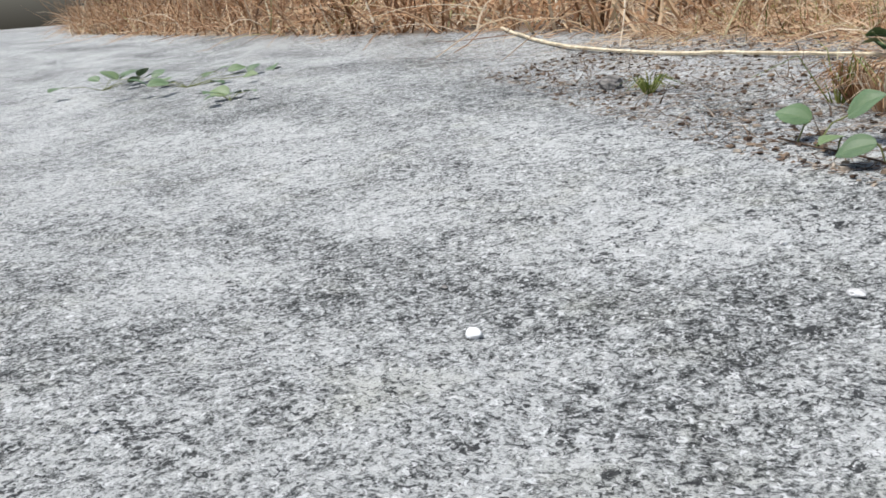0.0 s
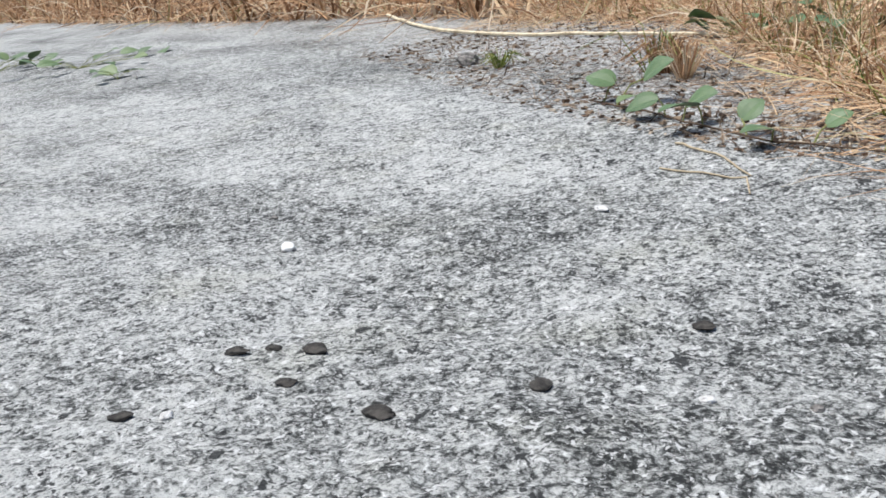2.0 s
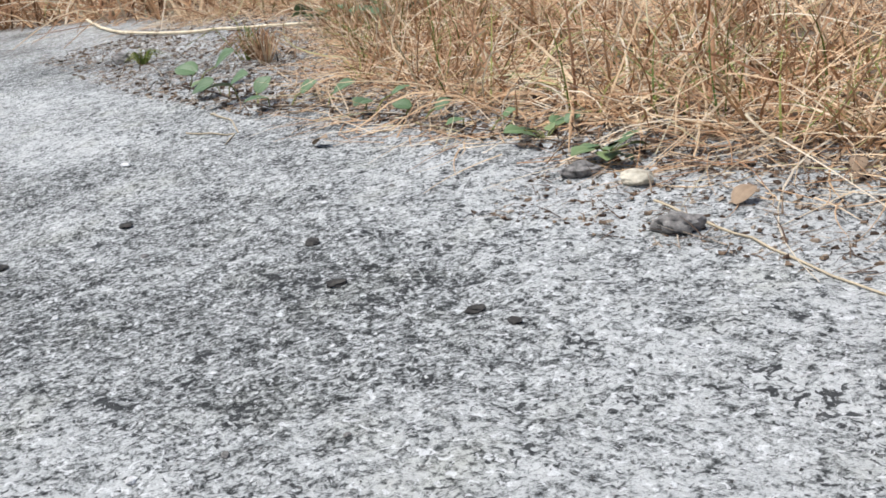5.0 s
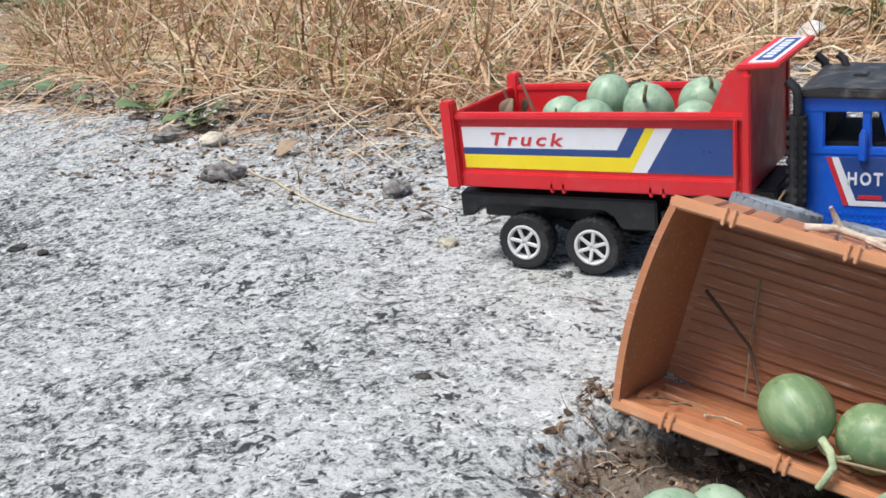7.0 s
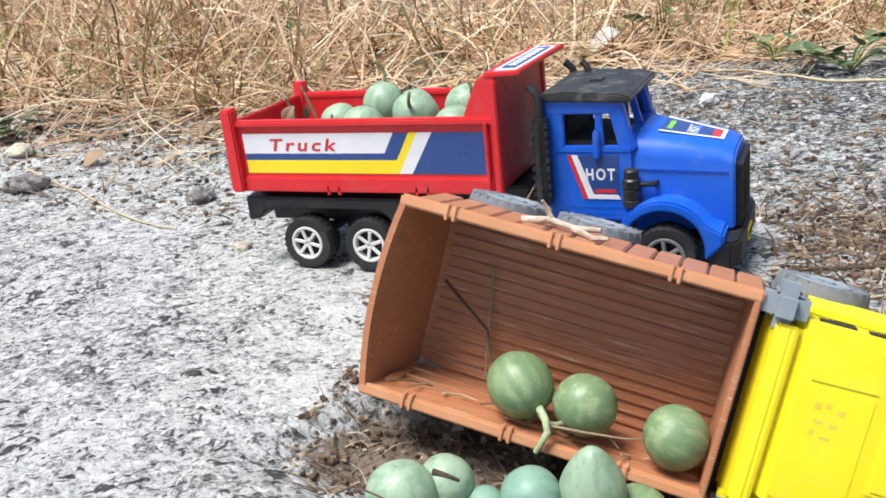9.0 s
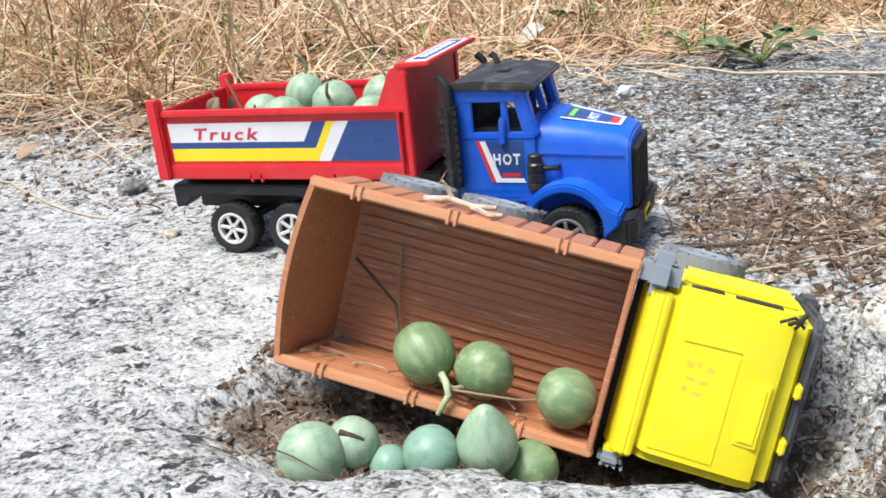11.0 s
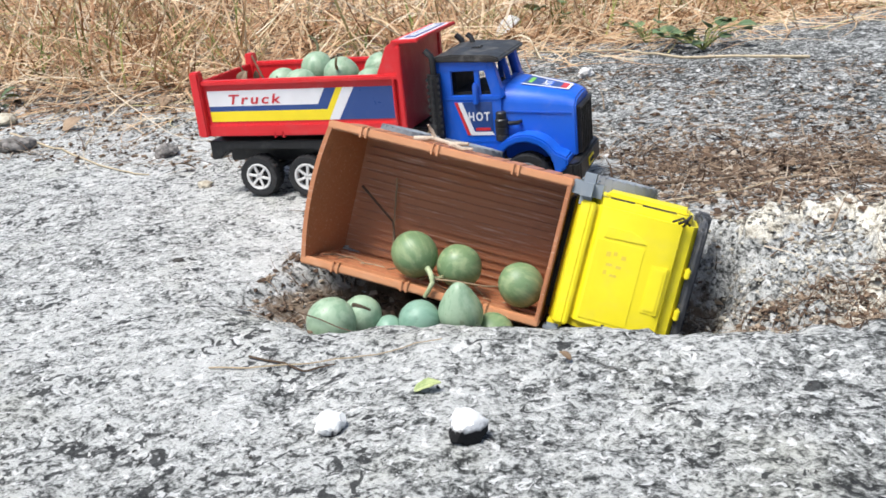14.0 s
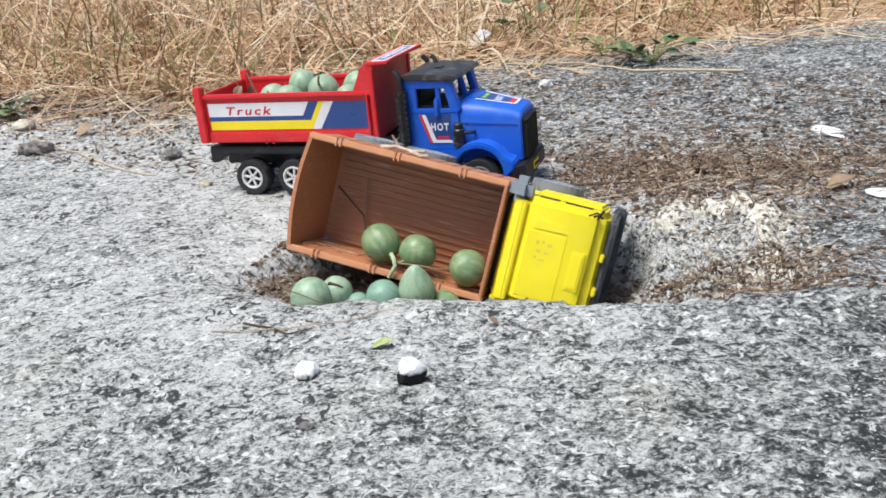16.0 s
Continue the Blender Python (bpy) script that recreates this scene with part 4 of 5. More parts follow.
    for x in (-0.038, 0.000, 0.089):
        bm = lathe([(0, -0.030), (0.003, -0.030), (0.003, 0.030), (0, 0.030)], 8)
        bmesh.ops.translate(bm, verts=bm.verts, vec=(x, 0, -0.062))
        part("axle", bm, GREY, ch)
        for s in (-1, 1):
            wheel(T, x, s * 0.0335, -0.062, 0.0178, 0.0145, s, DUSTY, GREY, lugs=22, rim_r=0.58, well_mat=GREY)
    # cab
    bm = prism([(0.0705, -0.060), (0.1290, -0.060), (0.1310, -0.040), (0.1305, -0.010), (0.1262, 0.0005), (0.1180, 0.0030), (0.0860, 0.0030), (0.0790, 0.0010), (0.0740, -0.0060), (0.0705, -0.0080)],
               "y", -0.0335, 0.0335, 0.0042, seg=4)
    cab = part("cab", bm, YELLOW, T, "bright yellow plastic lorry cab", smooth=30)
    part("roof_ridge", box(0.0825, 0.1090, -0.0285, 0.0150, 0.0004, 0.0033, 0.0022), YELLOW, cab)
    part("roof_hatch", prism([(0.0855, 0.0140), (0.0870, 0.0215), (0.1000, 0.0215), (0.1040, 0.0200), (0.1075, 0.0180), (0.1095, 0.0150)], "z", 0.0004, 0.0035, 0.0010), YELLOW, cab)
    bm = prism([(0.1115, -0.0180), (0.1215, -0.0180), (0.1215, 0.0080), (0.1115, 0.0080)], "z", 0.0004, 0.0034, 0.0010)
    part("sun_visor", bm, YELLOW, cab)
    part("visor_panel", box(0.1132, 0.1198, -0.0160, 0.0060, 0.0014, 0.0039, 0.0006), YELLOW, cab)
    part("rear_deflector", prism([(0.0676, -0.0130), (0.0745, -0.0130), (0.0800, 0.0012), (0.0770, 0.0022), (0.0722, 0.0012)], "y", -0.0335, 0.0300, 0.0009), YELLOW, cab)
    part("deflector_foot", box(0.0690, 0.0765, -0.0365, -0.0325, -0.0150, -0.0030, 0.0007), YELLOW, cab)
    for s in (-1, 1):
        y = s * 0.0337
        # flat black films paint the dark of the window openings; nothing is cut
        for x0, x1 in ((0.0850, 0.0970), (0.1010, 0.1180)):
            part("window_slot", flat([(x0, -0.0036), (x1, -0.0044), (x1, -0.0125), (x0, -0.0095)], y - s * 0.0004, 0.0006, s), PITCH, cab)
        a, b = sorted((s * 0.0325, s * 0.0360))
        part("door_moulding", prism([(0.0820, -0.0140), (0.1240, -0.0130), (0.1250, -0.0480), (0.0820, -0.0500)], "y", a, b, 0.0014), YELLOW, cab)
        # mirrors and their arms
        bm = bev(box(0.0656, 0.0806, min(s * 0.0275, s * 0.0435), max(s * 0.0275, s * 0.0435), -0.0150, 0.0035, 0.0), 0.0046, 4) if s > 0 else \
            box(0.0675, 0.0770, -0.0405, -0.0350, -0.0120, -0.0010, 0.0018)
        mir = part("wing_mirror", bm, GREY, T, "grey moulded wing mirror", smooth=40)
        bm = bmesh.new()
        for k in range(4):
            box(0.0690 + k * 0.0026, 0.0700 + k * 0.0026, s * 0.0398, s * 0.0404, -0.0110, -0.0010, 0, bm)
        part("mirror_rib", bm, GREY, mir)
    part("clip_upper", box(0.1290, 0.1316, 0.0035, 0.0090, -0.0090, -0.0020, 0.0007), YELLOW, cab)
    part("clip_lower", box(0.1290, 0.1316, -0.0180, -0.0120, -0.0090, -0.0020, 0.0007), YELLOW, cab)
    bm = prism([(-0.0340, -0.058), (-0.0340, -0.012), (-0.0300, -0.006), (0.0290, -0.006), (0.0335, -0.012), (0.0335, -0.058)], "x", 0.1300, 0.1342, 0.0014)
    part("grille", bm, DARKGREY, T, "dark grey lorry front")
    part("bumper", box(0.1290, 0.1375, -0.0350, 0.0345, -0.068, -0.050, 0.0015), DARKGREY, T)
    bm = bmesh.new()
    for k, (x, y, w, h) in enumerate(((0.0900, 0.0060, 0.0022, 0.0024), (0.0935, 0.0070, 0.0018, 0.0020), (0.0975, 0.0058, 0.0024, 0.0020), (0.0910, 0.0015, 0.0030, 0.0012),
                                      (0.0960, 0.0010, 0.0026, 0.0014), (0.0905, -0.0030, 0.0016, 0.0020), (0.0940, -0.0035, 0.0034, 0.0012))):
        box(x, x + w, y, y + h, 0.0020, 0.00338, 0, bm)
    part("faded_print", bm, FADED, cab, "worn unreadable print")
    scr = tube([(0.1200, 0.030, 0.0015), (0.1235, 0.0325, 0.0035), (0.1250, 0.0350, 0.0020)], 0.0008, 6)
    tube([(0.1225, 0.0290, 0.0015), (0.1240, 0.0330, 0.0050)], 0.0007, 6, scr)
    tube([(0.1170, 0.0300, 0.0015), (0.1215, 0.0330, 0.0028), (0.1255, 0.0300, 0.0018)], 0.0006, 6, scr)
    part("broken_wiper", scr, PITCH, cab, "dark torn scrap on the cab edge")
    return T


toppled_tipper()


def at_dump(x, y, z):
    return DUMP @ Vector((x, y, z))


def dir_dump(x, y, z):
    return DUMP.to_3x3() @ Vector((x, y, z))


# gourds lying in the tipped bed, on its lower side
SPILL = "spilled gourds"
for i, (l, r, ax, stk, lab) in enumerate([
        ((-0.0080, -0.0205, -0.0110), 0.0124, (0.9, -0.6, 0.5), 0.010, "dark green gourd with a fleshy stalk in the brown bed"),
        ((0.0170, -0.0205, -0.0110), 0.0118, (-0.2, 0.4, 1.0), 0.0, "yellow-green gourd lying in the brown bed"),
        ((0.0510, -0.0215, -0.0100), 0.0116, (-0.85, 0.4, 0.6), 0.0, "dark green gourd near the head of the brown bed")]):
    gourd(at_dump(*l), r, 1.05, skin=GOURD_DEEP, axis=dir_dump(*ax), stalk=stk, label=lab, group=SPILL, seed=40 + i)
tagged(part("gourd_stalk", tube([at_dump(0.0060, -0.0290, -0.001), at_dump(0.020, -0.0265, 0.0015), at_dump(0.034, -0.0260, -0.004), at_dump(0.044, -0.0240, -0.0080)], 0.0006, 7, taper=0.6), TWIG, smooth=50),
       "thin dry gourd stalk across the brown bed", "stalk")

tagged(part("gourd_stalk", tube([at_dump(0.0015, -0.0245, -0.0045), at_dump(0.0055, -0.0262, 0.0010), at_dump(0.0078, -0.0300, 0.0030), at_dump(0.0066, -0.0350, 0.0036), at_dump(0.0055, -0.0385, 0.0030)], 0.0016, 8, taper=0.7), STALK_GREEN, smooth=50),
       "bent pale green stalk hanging over the bed's rim", "stalk")

# gourds that have rolled into the hollow
for i, (c, r, ln, pt, ax, skin, lab) in enumerate([
        ((0.1330, -0.2190, -0.0080), 0.0124, 1.02, 0.0, (0.3, -0.3, 1), GOURD_PALE, "pale green gourd resting in the rock hollow"),
        ((0.1440, -0.2060, -0.0090), 0.0098, 1.10, 0.0, (0.5, -0.8, 0.3), GOURD_PALE, "pale green gourd with a brown scar in the hollow"),
        ((0.1580, -0.2070, -0.0165), 0.0074, 1.05, 0.0, (0, 1, 0.5), GOURD_TEAL, "small green gourd half hidden in the hollow"),
        ((0.1735, -0.2030, -0.0125), 0.0106, 1.02, 0.0, (-0.4, -0.6, 0.5), GOURD_TEAL, "round blue-green gourd resting in the rock hollow"),
        ((0.1935, -0.1980, -0.0095), 0.0112, 1.10, 0.42, (0.05, -0.15, 1), GOURD_PALE, "pale pointed gourd standing in the rock hollow"),
        ((0.2060, -0.1880, -0.0240), 0.0105, 1.05, 0.0, (0, -1, 0.2), GOURD_DEEP, "green gourd in shade under the tipped bed")]):
    g = gourd(c, r, ln, pt, skin, ax, 0, False, lab, SPILL, 60 + i)
    if "brown scar" in lab:
        back = g.matrix_basis.inverted()
        to, over = Vector((0.15, -0.80, 0.55)), Vector((0.98, 0.18, 0.0))
        pts = []
        for k in range(7):
            d = (to + over * (k / 6 * 1.1 - 0.35) + Vector((0, 0, 0.50 - k / 6 * 0.45))).normalized()
            pts.append(back @ (Vector(c) + d * r * 1.035))
        part("scar", tube(pts, 0.0013, 7, taper=0.6), SCAR, g, "long dark brown scar", smooth=50)
ca, la = (0.112, -0.226), (0.153, -0.238)
scrap("straw", [(ca[0], ca[1], gz(*ca) + 0.0004), (0.122, -0.2300, 0.0015), (0.1335, -0.2312, -0.0010), (0.144, -0.2345, -0.0030), (la[0], la[1], gz(*la) + 0.0004)], 0.0004, TWIG_DARK, "thin brown stalk across a pale gourd", "straw")


# ---- stones, leaves and stalks on the rock ----
def pebble(name, x, y, size, mat, label, flatness=0.7, seed=0, lift=0.0):
    rng = random.Random(seed)
    bm = bmesh.new()
    bmesh.ops.create_icosphere(bm, subdivisions=3 if max(size) < 0.009 else 4, radius=1)
    off = Vector((rng.uniform(0, 50), rng.uniform(0, 50), rng.uniform(0, 50)))
    for v in bm.verts:
        k = 1 + 0.34 * noise.noise(v.co * 1.3 + off) + 0.18 * noise.noise(v.co * 2.6 + off) + 0.05 * noise.noise(v.co * 6 + off)
        v.co = Vector((v.co.x * k * size[0], v.co.y * k * size[1], v.co.z * k * size[2] * flatness))
    ob = part(name, bm, mat, smooth=28)
    ob.matrix_world = pose(x, y, gz(x, y) + size[2] * flatness * 0.55 + lift, 0, 0, rng.uniform(0, 180))
    return tagged(ob, label, "stone")


pebble("pebble", 0.1826, -0.3258, (0.0064, 0.0054, 0.0068), STONE_CAP, "white pebble on grey rock", seed=1)
pebble("pebble", 0.2365, -0.3235, (0.0066, 0.0058, 0.0082), STONE_TWO, "white stone that is black below", 0.9, seed=2)
pebble("stone", -0.150, 0.068, (0.0130, 0.0090, 0.0090), STONE_DARK, "dark grey stone on the rock", seed=3)
pebble("stone", -0.300, 0.060, (0.0150, 0.0110, 0.0120), STONE_DARK, "dark rough stone on the rock", seed=4)
pebble("stone", -0.372, 0.130, (0.0150, 0.0100, 0.0090), STONE_CREAM, "pale flat stone on the rock", seed=14)
pebble("stone", -0.420, 0.128, (0.0150, 0.0100, 0.0085), STONE_DARK, "dark flat stone on the rock", seed=15)
pebble("stone", -0.062, -0.016, (0.0055, 0.0050, 0.0050), STONE_CREAM, "small cream stone beside the rear wheels", seed=5)
pebble("stone", 0.162, 0.298, (0.0110, 0.0070, 0.0075), STONE_PALE, "small white stone on dark rock", seed=21)
pebble("stone", 0.434, 0.137, (0.0190, 0.0080, 0.0045), STONE_PALE, "flat white chip of rock on dark rock", 0.6, seed=31)
pebble("stone", 0.468, -0.030, (0.0140, 0.0100, 0.0050), STONE_PALE, "flat white chip of rock at the hollow", 0.5, seed=32)
pebble("stone", 0.490, -0.060, (0.0160, 0.0110, 0.0050), STONE_PALE, "flat white chip of rock at the hollow", 0.5, seed=33)
pebble("pebble", -1.086, -0.144, (0.0060, 0.0055, 0.0055), STONE_CAP, "white pebble on grey rock", seed=22)
pebble("stone", -0.945, 0.048, (0.0060, 0.0045, 0.0040), STONE_PALE, "white chip of rock among black lichen", seed=23)
pebble("stone", -1.720, 0.512, (0.0220, 0.0140, 0.0180), STONE_DARK, "dark stone beside a yellow-green seedling", seed=24)
for i, (x, y, q) in enumerate(((-0.878, -0.234, 0.0080), (-0.905, -0.268, 0.0065), (-0.896, -0.250, 0.0045), (-0.848, -0.267, 0.0055), (-0.785, -0.251, 0.0078), (-0.865, -0.345, 0.0060), (-0.755, -0.179, 0.0072),
                               (-0.746, -0.073, 0.0060), (-0.529, -0.051, 0.0075), (-0.451, -0.099, 0.0070), (-0.344, -0.091, 0.0062), (-0.310, -0.098, 0.0050), (0.015, -0.170, 0.0032))):
    pebble("lichen_crumb", x, y, (q, q * 0.7, q * 0.55), CRUMB, "black lichen crumb on grey rock", 0.6, 200 + i)
rng = random.Random(5)
for i in range(44):
    x, y = rng.uniform(-1.25, 0.65), rng.uniform(-0.50, 0.30)
    if -0.05 < x < 0.24 and -0.06 < y < 0.05 or hollow(np.array([x]), np.array([y]))[0][0] > 0.05:
        continue
    s = rng.uniform(0.0016, 0.0036)
    dark = rng.random() < 0.5
    pebble("pebble", x, y, (s, s * 0.8, s * 0.7), STONE_DARK if dark else STONE_PALE, "tiny dark pebble on the rock" if dark else "tiny pale pebble on the rock", 0.8, 100 + i)

ob = part("leaf", leaf_bm(0.0036, 0.0110, 0.45, lobes=0.12), stone("yellowing leaf", (0.20, 0.27, 0.10), (0.42, 0.46, 0.22), 160))
ob.matrix_world = pose(0.2055, -0.295, gz(0.2116, -0.292) + 0.0015, 6, 0, 25)
tagged(ob, "curled yellow-green leaf on grey rock", "leaf")
for i, (x, y, s) in enumerate(((-0.745, 0.143, 0.022), (-0.285, 0.108, 0.022), (0.262, -0.262, 0.006), (-0.10, 0.03, 0.016), (0.34, 0.02, 0.014), (0.43, -0.02, 0.018), (-0.24, 0.20, 0.018), (0.30, 0.10, 0.012))):
    ob = part("dry_leaf", leaf_bm(s * 0.36, s, 0.6), DRY_LEAF)
    ob.matrix_world = pose(x, y, gz(x, y) + 0.002, 10, -5, i * 77)
    tagged(ob, "curled dry brown leaf on the rock", "leaf")


PALE_STALK = stone("pale dry stalk", (0.48, 0.38, 0.24), (0.80, 0.70, 0.52), 60)


def ground_stalk(points, r, mat, label, lift=0.0012):
    pts = []
    for (x0, y0), (x1, y1) in zip(points, points[1:]):
        for k in range(6):
            t = k / 6
            x, y = x0 + (x1 - x0) * t, y0 + (y1 - y0) * t
            pts.append((x, y, gz(x, y) + lift))
    x, y = points[-1]
    pts.append((x, y, gz(x, y) + lift))
    return scrap("straw", pts, r, mat, label, "straw")


ground_stalk([(0.108, -0.290), (0.140, -0.282), (0.172, -0.268), (0.203, -0.252)], 0.00045, TWIG, "thin brown stalk on the hollow's near lip")
ground_stalk([(0.120, -0.276), (0.150, -0.283), (0.162, -0.276)], 0.0006, TWIG_DARK, "thin brown stalk on the rock")
ground_stalk([(-0.340, 0.100), (-0.250, 0.060), (-0.160, 0.015), (-0.130, 0.012)], 0.0010, TWIG, "long pale straw lying on the rock")
ground_stalk([(0.235, -0.020), (0.300, -0.005), (0.360, 0.020), (0.440, 0.050)], 0.0011, TWIG_DARK, "brown dry stalk across leaf litter")
ground_stalk([(0.250, -0.060), (0.330, -0.015), (0.390, 0.040)], 0.0008, TWIG, "pale dry stalk across leaf litter")
ground_stalk([(0.36, 0.335), (0.26, 0.345), (0.18, 0.40), (0.08, 0.41)], 0.0016, TWIG, "long pale straw before the dry grass")
ground_stalk([(-0.50, 0.235), (-0.40, 0.225), (-0.30, 0.235)], 0.0014, TWIG, "long pale straw before the dry grass")
ground_stalk([(-2.73, 1.005), (-2.40, 0.86), (-2.15, 0.775), (-1.80, 0.728), (-1.58, 0.735), (-1.38, 0.735)], 0.0045, PALE_STALK, "long thick pale stalk lying across gravelly ground", 0.006)
ground_stalk([(-1.02, 0.215), (-0.95, 0.195), (-0.90, 0.165)], 0.0012, TWIG, "pale dry stalk on grey rock")
ground_stalk([(-0.98, 0.150), (-0.90, 0.160), (-0.87, 0.125)], 0.0010, TWIG, "pale bent straw on grey rock")
# a straw caught behind the cab trails to the rock
scrap("straw", [(0.1275, -0.036, 0.0460), (0.118, -0.046, 0.030), (0.103, -0.061, 0.012), (0.088, -0.075, gz(0.088, -0.075) + 0.0006)], 0.0006, TWIG, "thin pale straw caught behind the blue cab", "straw", 0.8)
# stalks lying in the tipped bed
scrap("straw", [at_dump(-0.050, 0.006, -0.030), at_dump(-0.030, -0.010, -0.036), at_dump(-0.014, -0.030, -0.008)], 0.0007, TWIG_DARK, "thin stalk in the brown bed", "straw")
for i in range(9):
    a, b = -0.056 + 0.011 * i + 0.003 * math.sin(i * 5), -0.0315 + 0.004 * math.sin(i * 3)
    scrap("straw", [at_dump(a, -0.0325, -0.006 - 0.002 * (i % 4)), at_dump(a + 0.006, b, -0.010 - 0.003 * (i % 3)), at_dump(a + 0.012 + 0.003 * math.cos(i * 7), -0.0322, -0.014 + 0.003 * (i % 2))], 0.00045, TWIG if i % 3 else TWIG_DARK, "short broken straw lying in the brown bed", "straw")
scrap("straw", [at_dump(-0.034, 0.014, -0.040), at_dump(-0.031, -0.006, -0.040), at_dump(-0.026, -0.030, -0.036)], 0.0006, TWIG, "thin stalk in the brown bed", "straw")
# torn dry husk on the upper edge of the tipped bed
bm = bmesh.new()
tube([at_dump(-0.024, 0.0385, -0.018), at_dump(-0.014, 0.0410, -0.020), at_dump(-0.004, 0.0405, -0.018), at_dump(0.006, 0.0425, -0.016)], 0.0017, 8, bm, 0.6)
tube([at_dump(-0.012, 0.0400, -0.020), at_dump(-0.016, 0.0450, -0.020), at_dump(-0.018, 0.0475, -0.018)], 0.0013, 7, bm, 0.5)
tube([at_dump(-0.004, 0.0405, -0.018), at_dump(0.004, 0.0395, -0.012), at_dump(0.010, 0.0410, -0.010)], 0.0014, 7, bm, 0.5)
tagged(part("dry_husk", bm, stone("pale dry husk", (0.30, 0.23, 0.17), (0.62, 0.52, 0.42), 150), smooth=50), "twisted pale dry husk on the brown bed's edge", "husk")
# ---- paper scrap in the grass ----
bm = leaf_bm(0.009, 0.030, 1.6)
ob = part("plastic_scrap", bm, plastic("dull white film", (0.66, 0.65, 0.64), 0.5, 0.3))
ob.matrix_world = pose(0.020, 0.495, gz(0.02, 0.495) + 0.004, 50, -12, 30)
tagged(ob, "curled white plastic scrap in dry grass", "litter")


# ---- weeds ----
def weed(x, y, n, size, spread_, label, seed, height=0.02):
    rng = random.Random(seed)
    w = thing("weed", pose(x, y, gz(x, y)), label, "weed")
    for i in range(n):
        a = rng.uniform(0, 6.28)
        d = spread_ * rng.uniform(0.2, 1)
        h = height * rng.uniform(0.4, 1.2)
        s = size * rng.uniform(0.65, 1.15)
        dx, dy = d * math.cos(a), d * math.sin(a)
        tip = Vector((dx, dy, h))
        stem = part("stem", tube([(0, 0, 0), (dx * 0.5, dy * 0.5, h * 0.8), tip], 0.0008, 5, taper=0.7), GREENSTEM, w)
        lf = part("leaf", leaf_bm(s * 0.48, s, 0.3, lobes=0.05), LEAF, stem)
        lf.matrix_basis = Matrix.Translation(tip) @ pose(0, 0, 0, rng.uniform(-25, 25), rng.uniform(-25, 20), math.degrees(a) + rng.uniform(-50, 50))
    return w


GREENSTEM = stone("green stem", (0.10, 0.14, 0.04), (0.30, 0.30, 0.12), 200)
weed(0.262, 0.390, 18, 0.016, 0.040, "low broad-leaved green weed by the dry grass", 1, 0.022)
weed(0.200, 0.430, 10, 0.016, 0.028, "small green weed by the dry grass", 2, 0.016)
weed(0.090, 0.520, 7, 0.024, 0.030, "yellow-green weed in dry grass", 6, 0.05)
weed(-0.417, 0.166, 9, 0.019, 0.020, "low broad-leaved green weed on bare rock", 3, 0.012)
weed(-0.494, 0.188, 7, 0.017, 0.024, "low broad-leaved green weed on bare rock", 4, 0.010)
weed(-3.50, 0.15, 9, 0.055, 0.16, "patch of green weed on the rock", 7, 0.035)
weed(-3.05, 0.26, 12, 0.050, 0.22, "patch of green weed on the rock", 8, 0.030)
weed(-2.58, 0.21, 5, 0.045, 0.07, "small patch of green weed on the rock", 9, 0.020)
weed(-1.38, 0.74, 9, 0.040, 0.07, "green weed beside a long pale stalk", 10, 0.030)
weed(-1.15, 0.66, 12, 0.030, 0.08, "yellow-green weed before dry grass", 11, 0.070)


def small_bush(x, y, mat, count, length, label, seed, category="weed"):
    """A tuft of narrow blades from one root."""
    rng = random.Random(seed)
    bm = bmesh.new()
    for i in range(count):
        a, out, l = rng.uniform(0, 6.28), rng.uniform(0.35, 1.25), length * rng.uniform(0.4, 1.1)
        c, q = math.cos(a) * out, math.sin(a) * out
        r0 = length * 0.10
        tube([(c * r0, q * r0, -0.001), (c * l * 0.45, q * l * 0.45, l * 0.55), (c * l * 0.95, q * l * 0.95, max(0.002, l * (0.95 - 0.62 * out)))], 0.0009, 4, bm, 0.3)
    ob = part("grass_tuft", bm, mat)
    ob.matrix_world = pose(x, y, gz(x, y))
    return tagged(ob, label, category)


small_bush(-1.62, 0.495, GREENBLADE, 60, 0.045, "yellow-green seedling tuft on gravelly rock", 1)
small_bush(-1.29, 0.505, TANGLE, 110, 0.080, "reddish-brown dry grass tuft beside creeping leaves", 2, "grass")
small_bush(-1.24, 0.480, STRAW, 50, 0.070, "straw-coloured dry grass tuft beside creeping leaves", 3, "grass")
small_bush(-1.31, 0.500, GREENBLADE, 14, 0.100, "thin green blades in a dry tuft", 4, "grass")


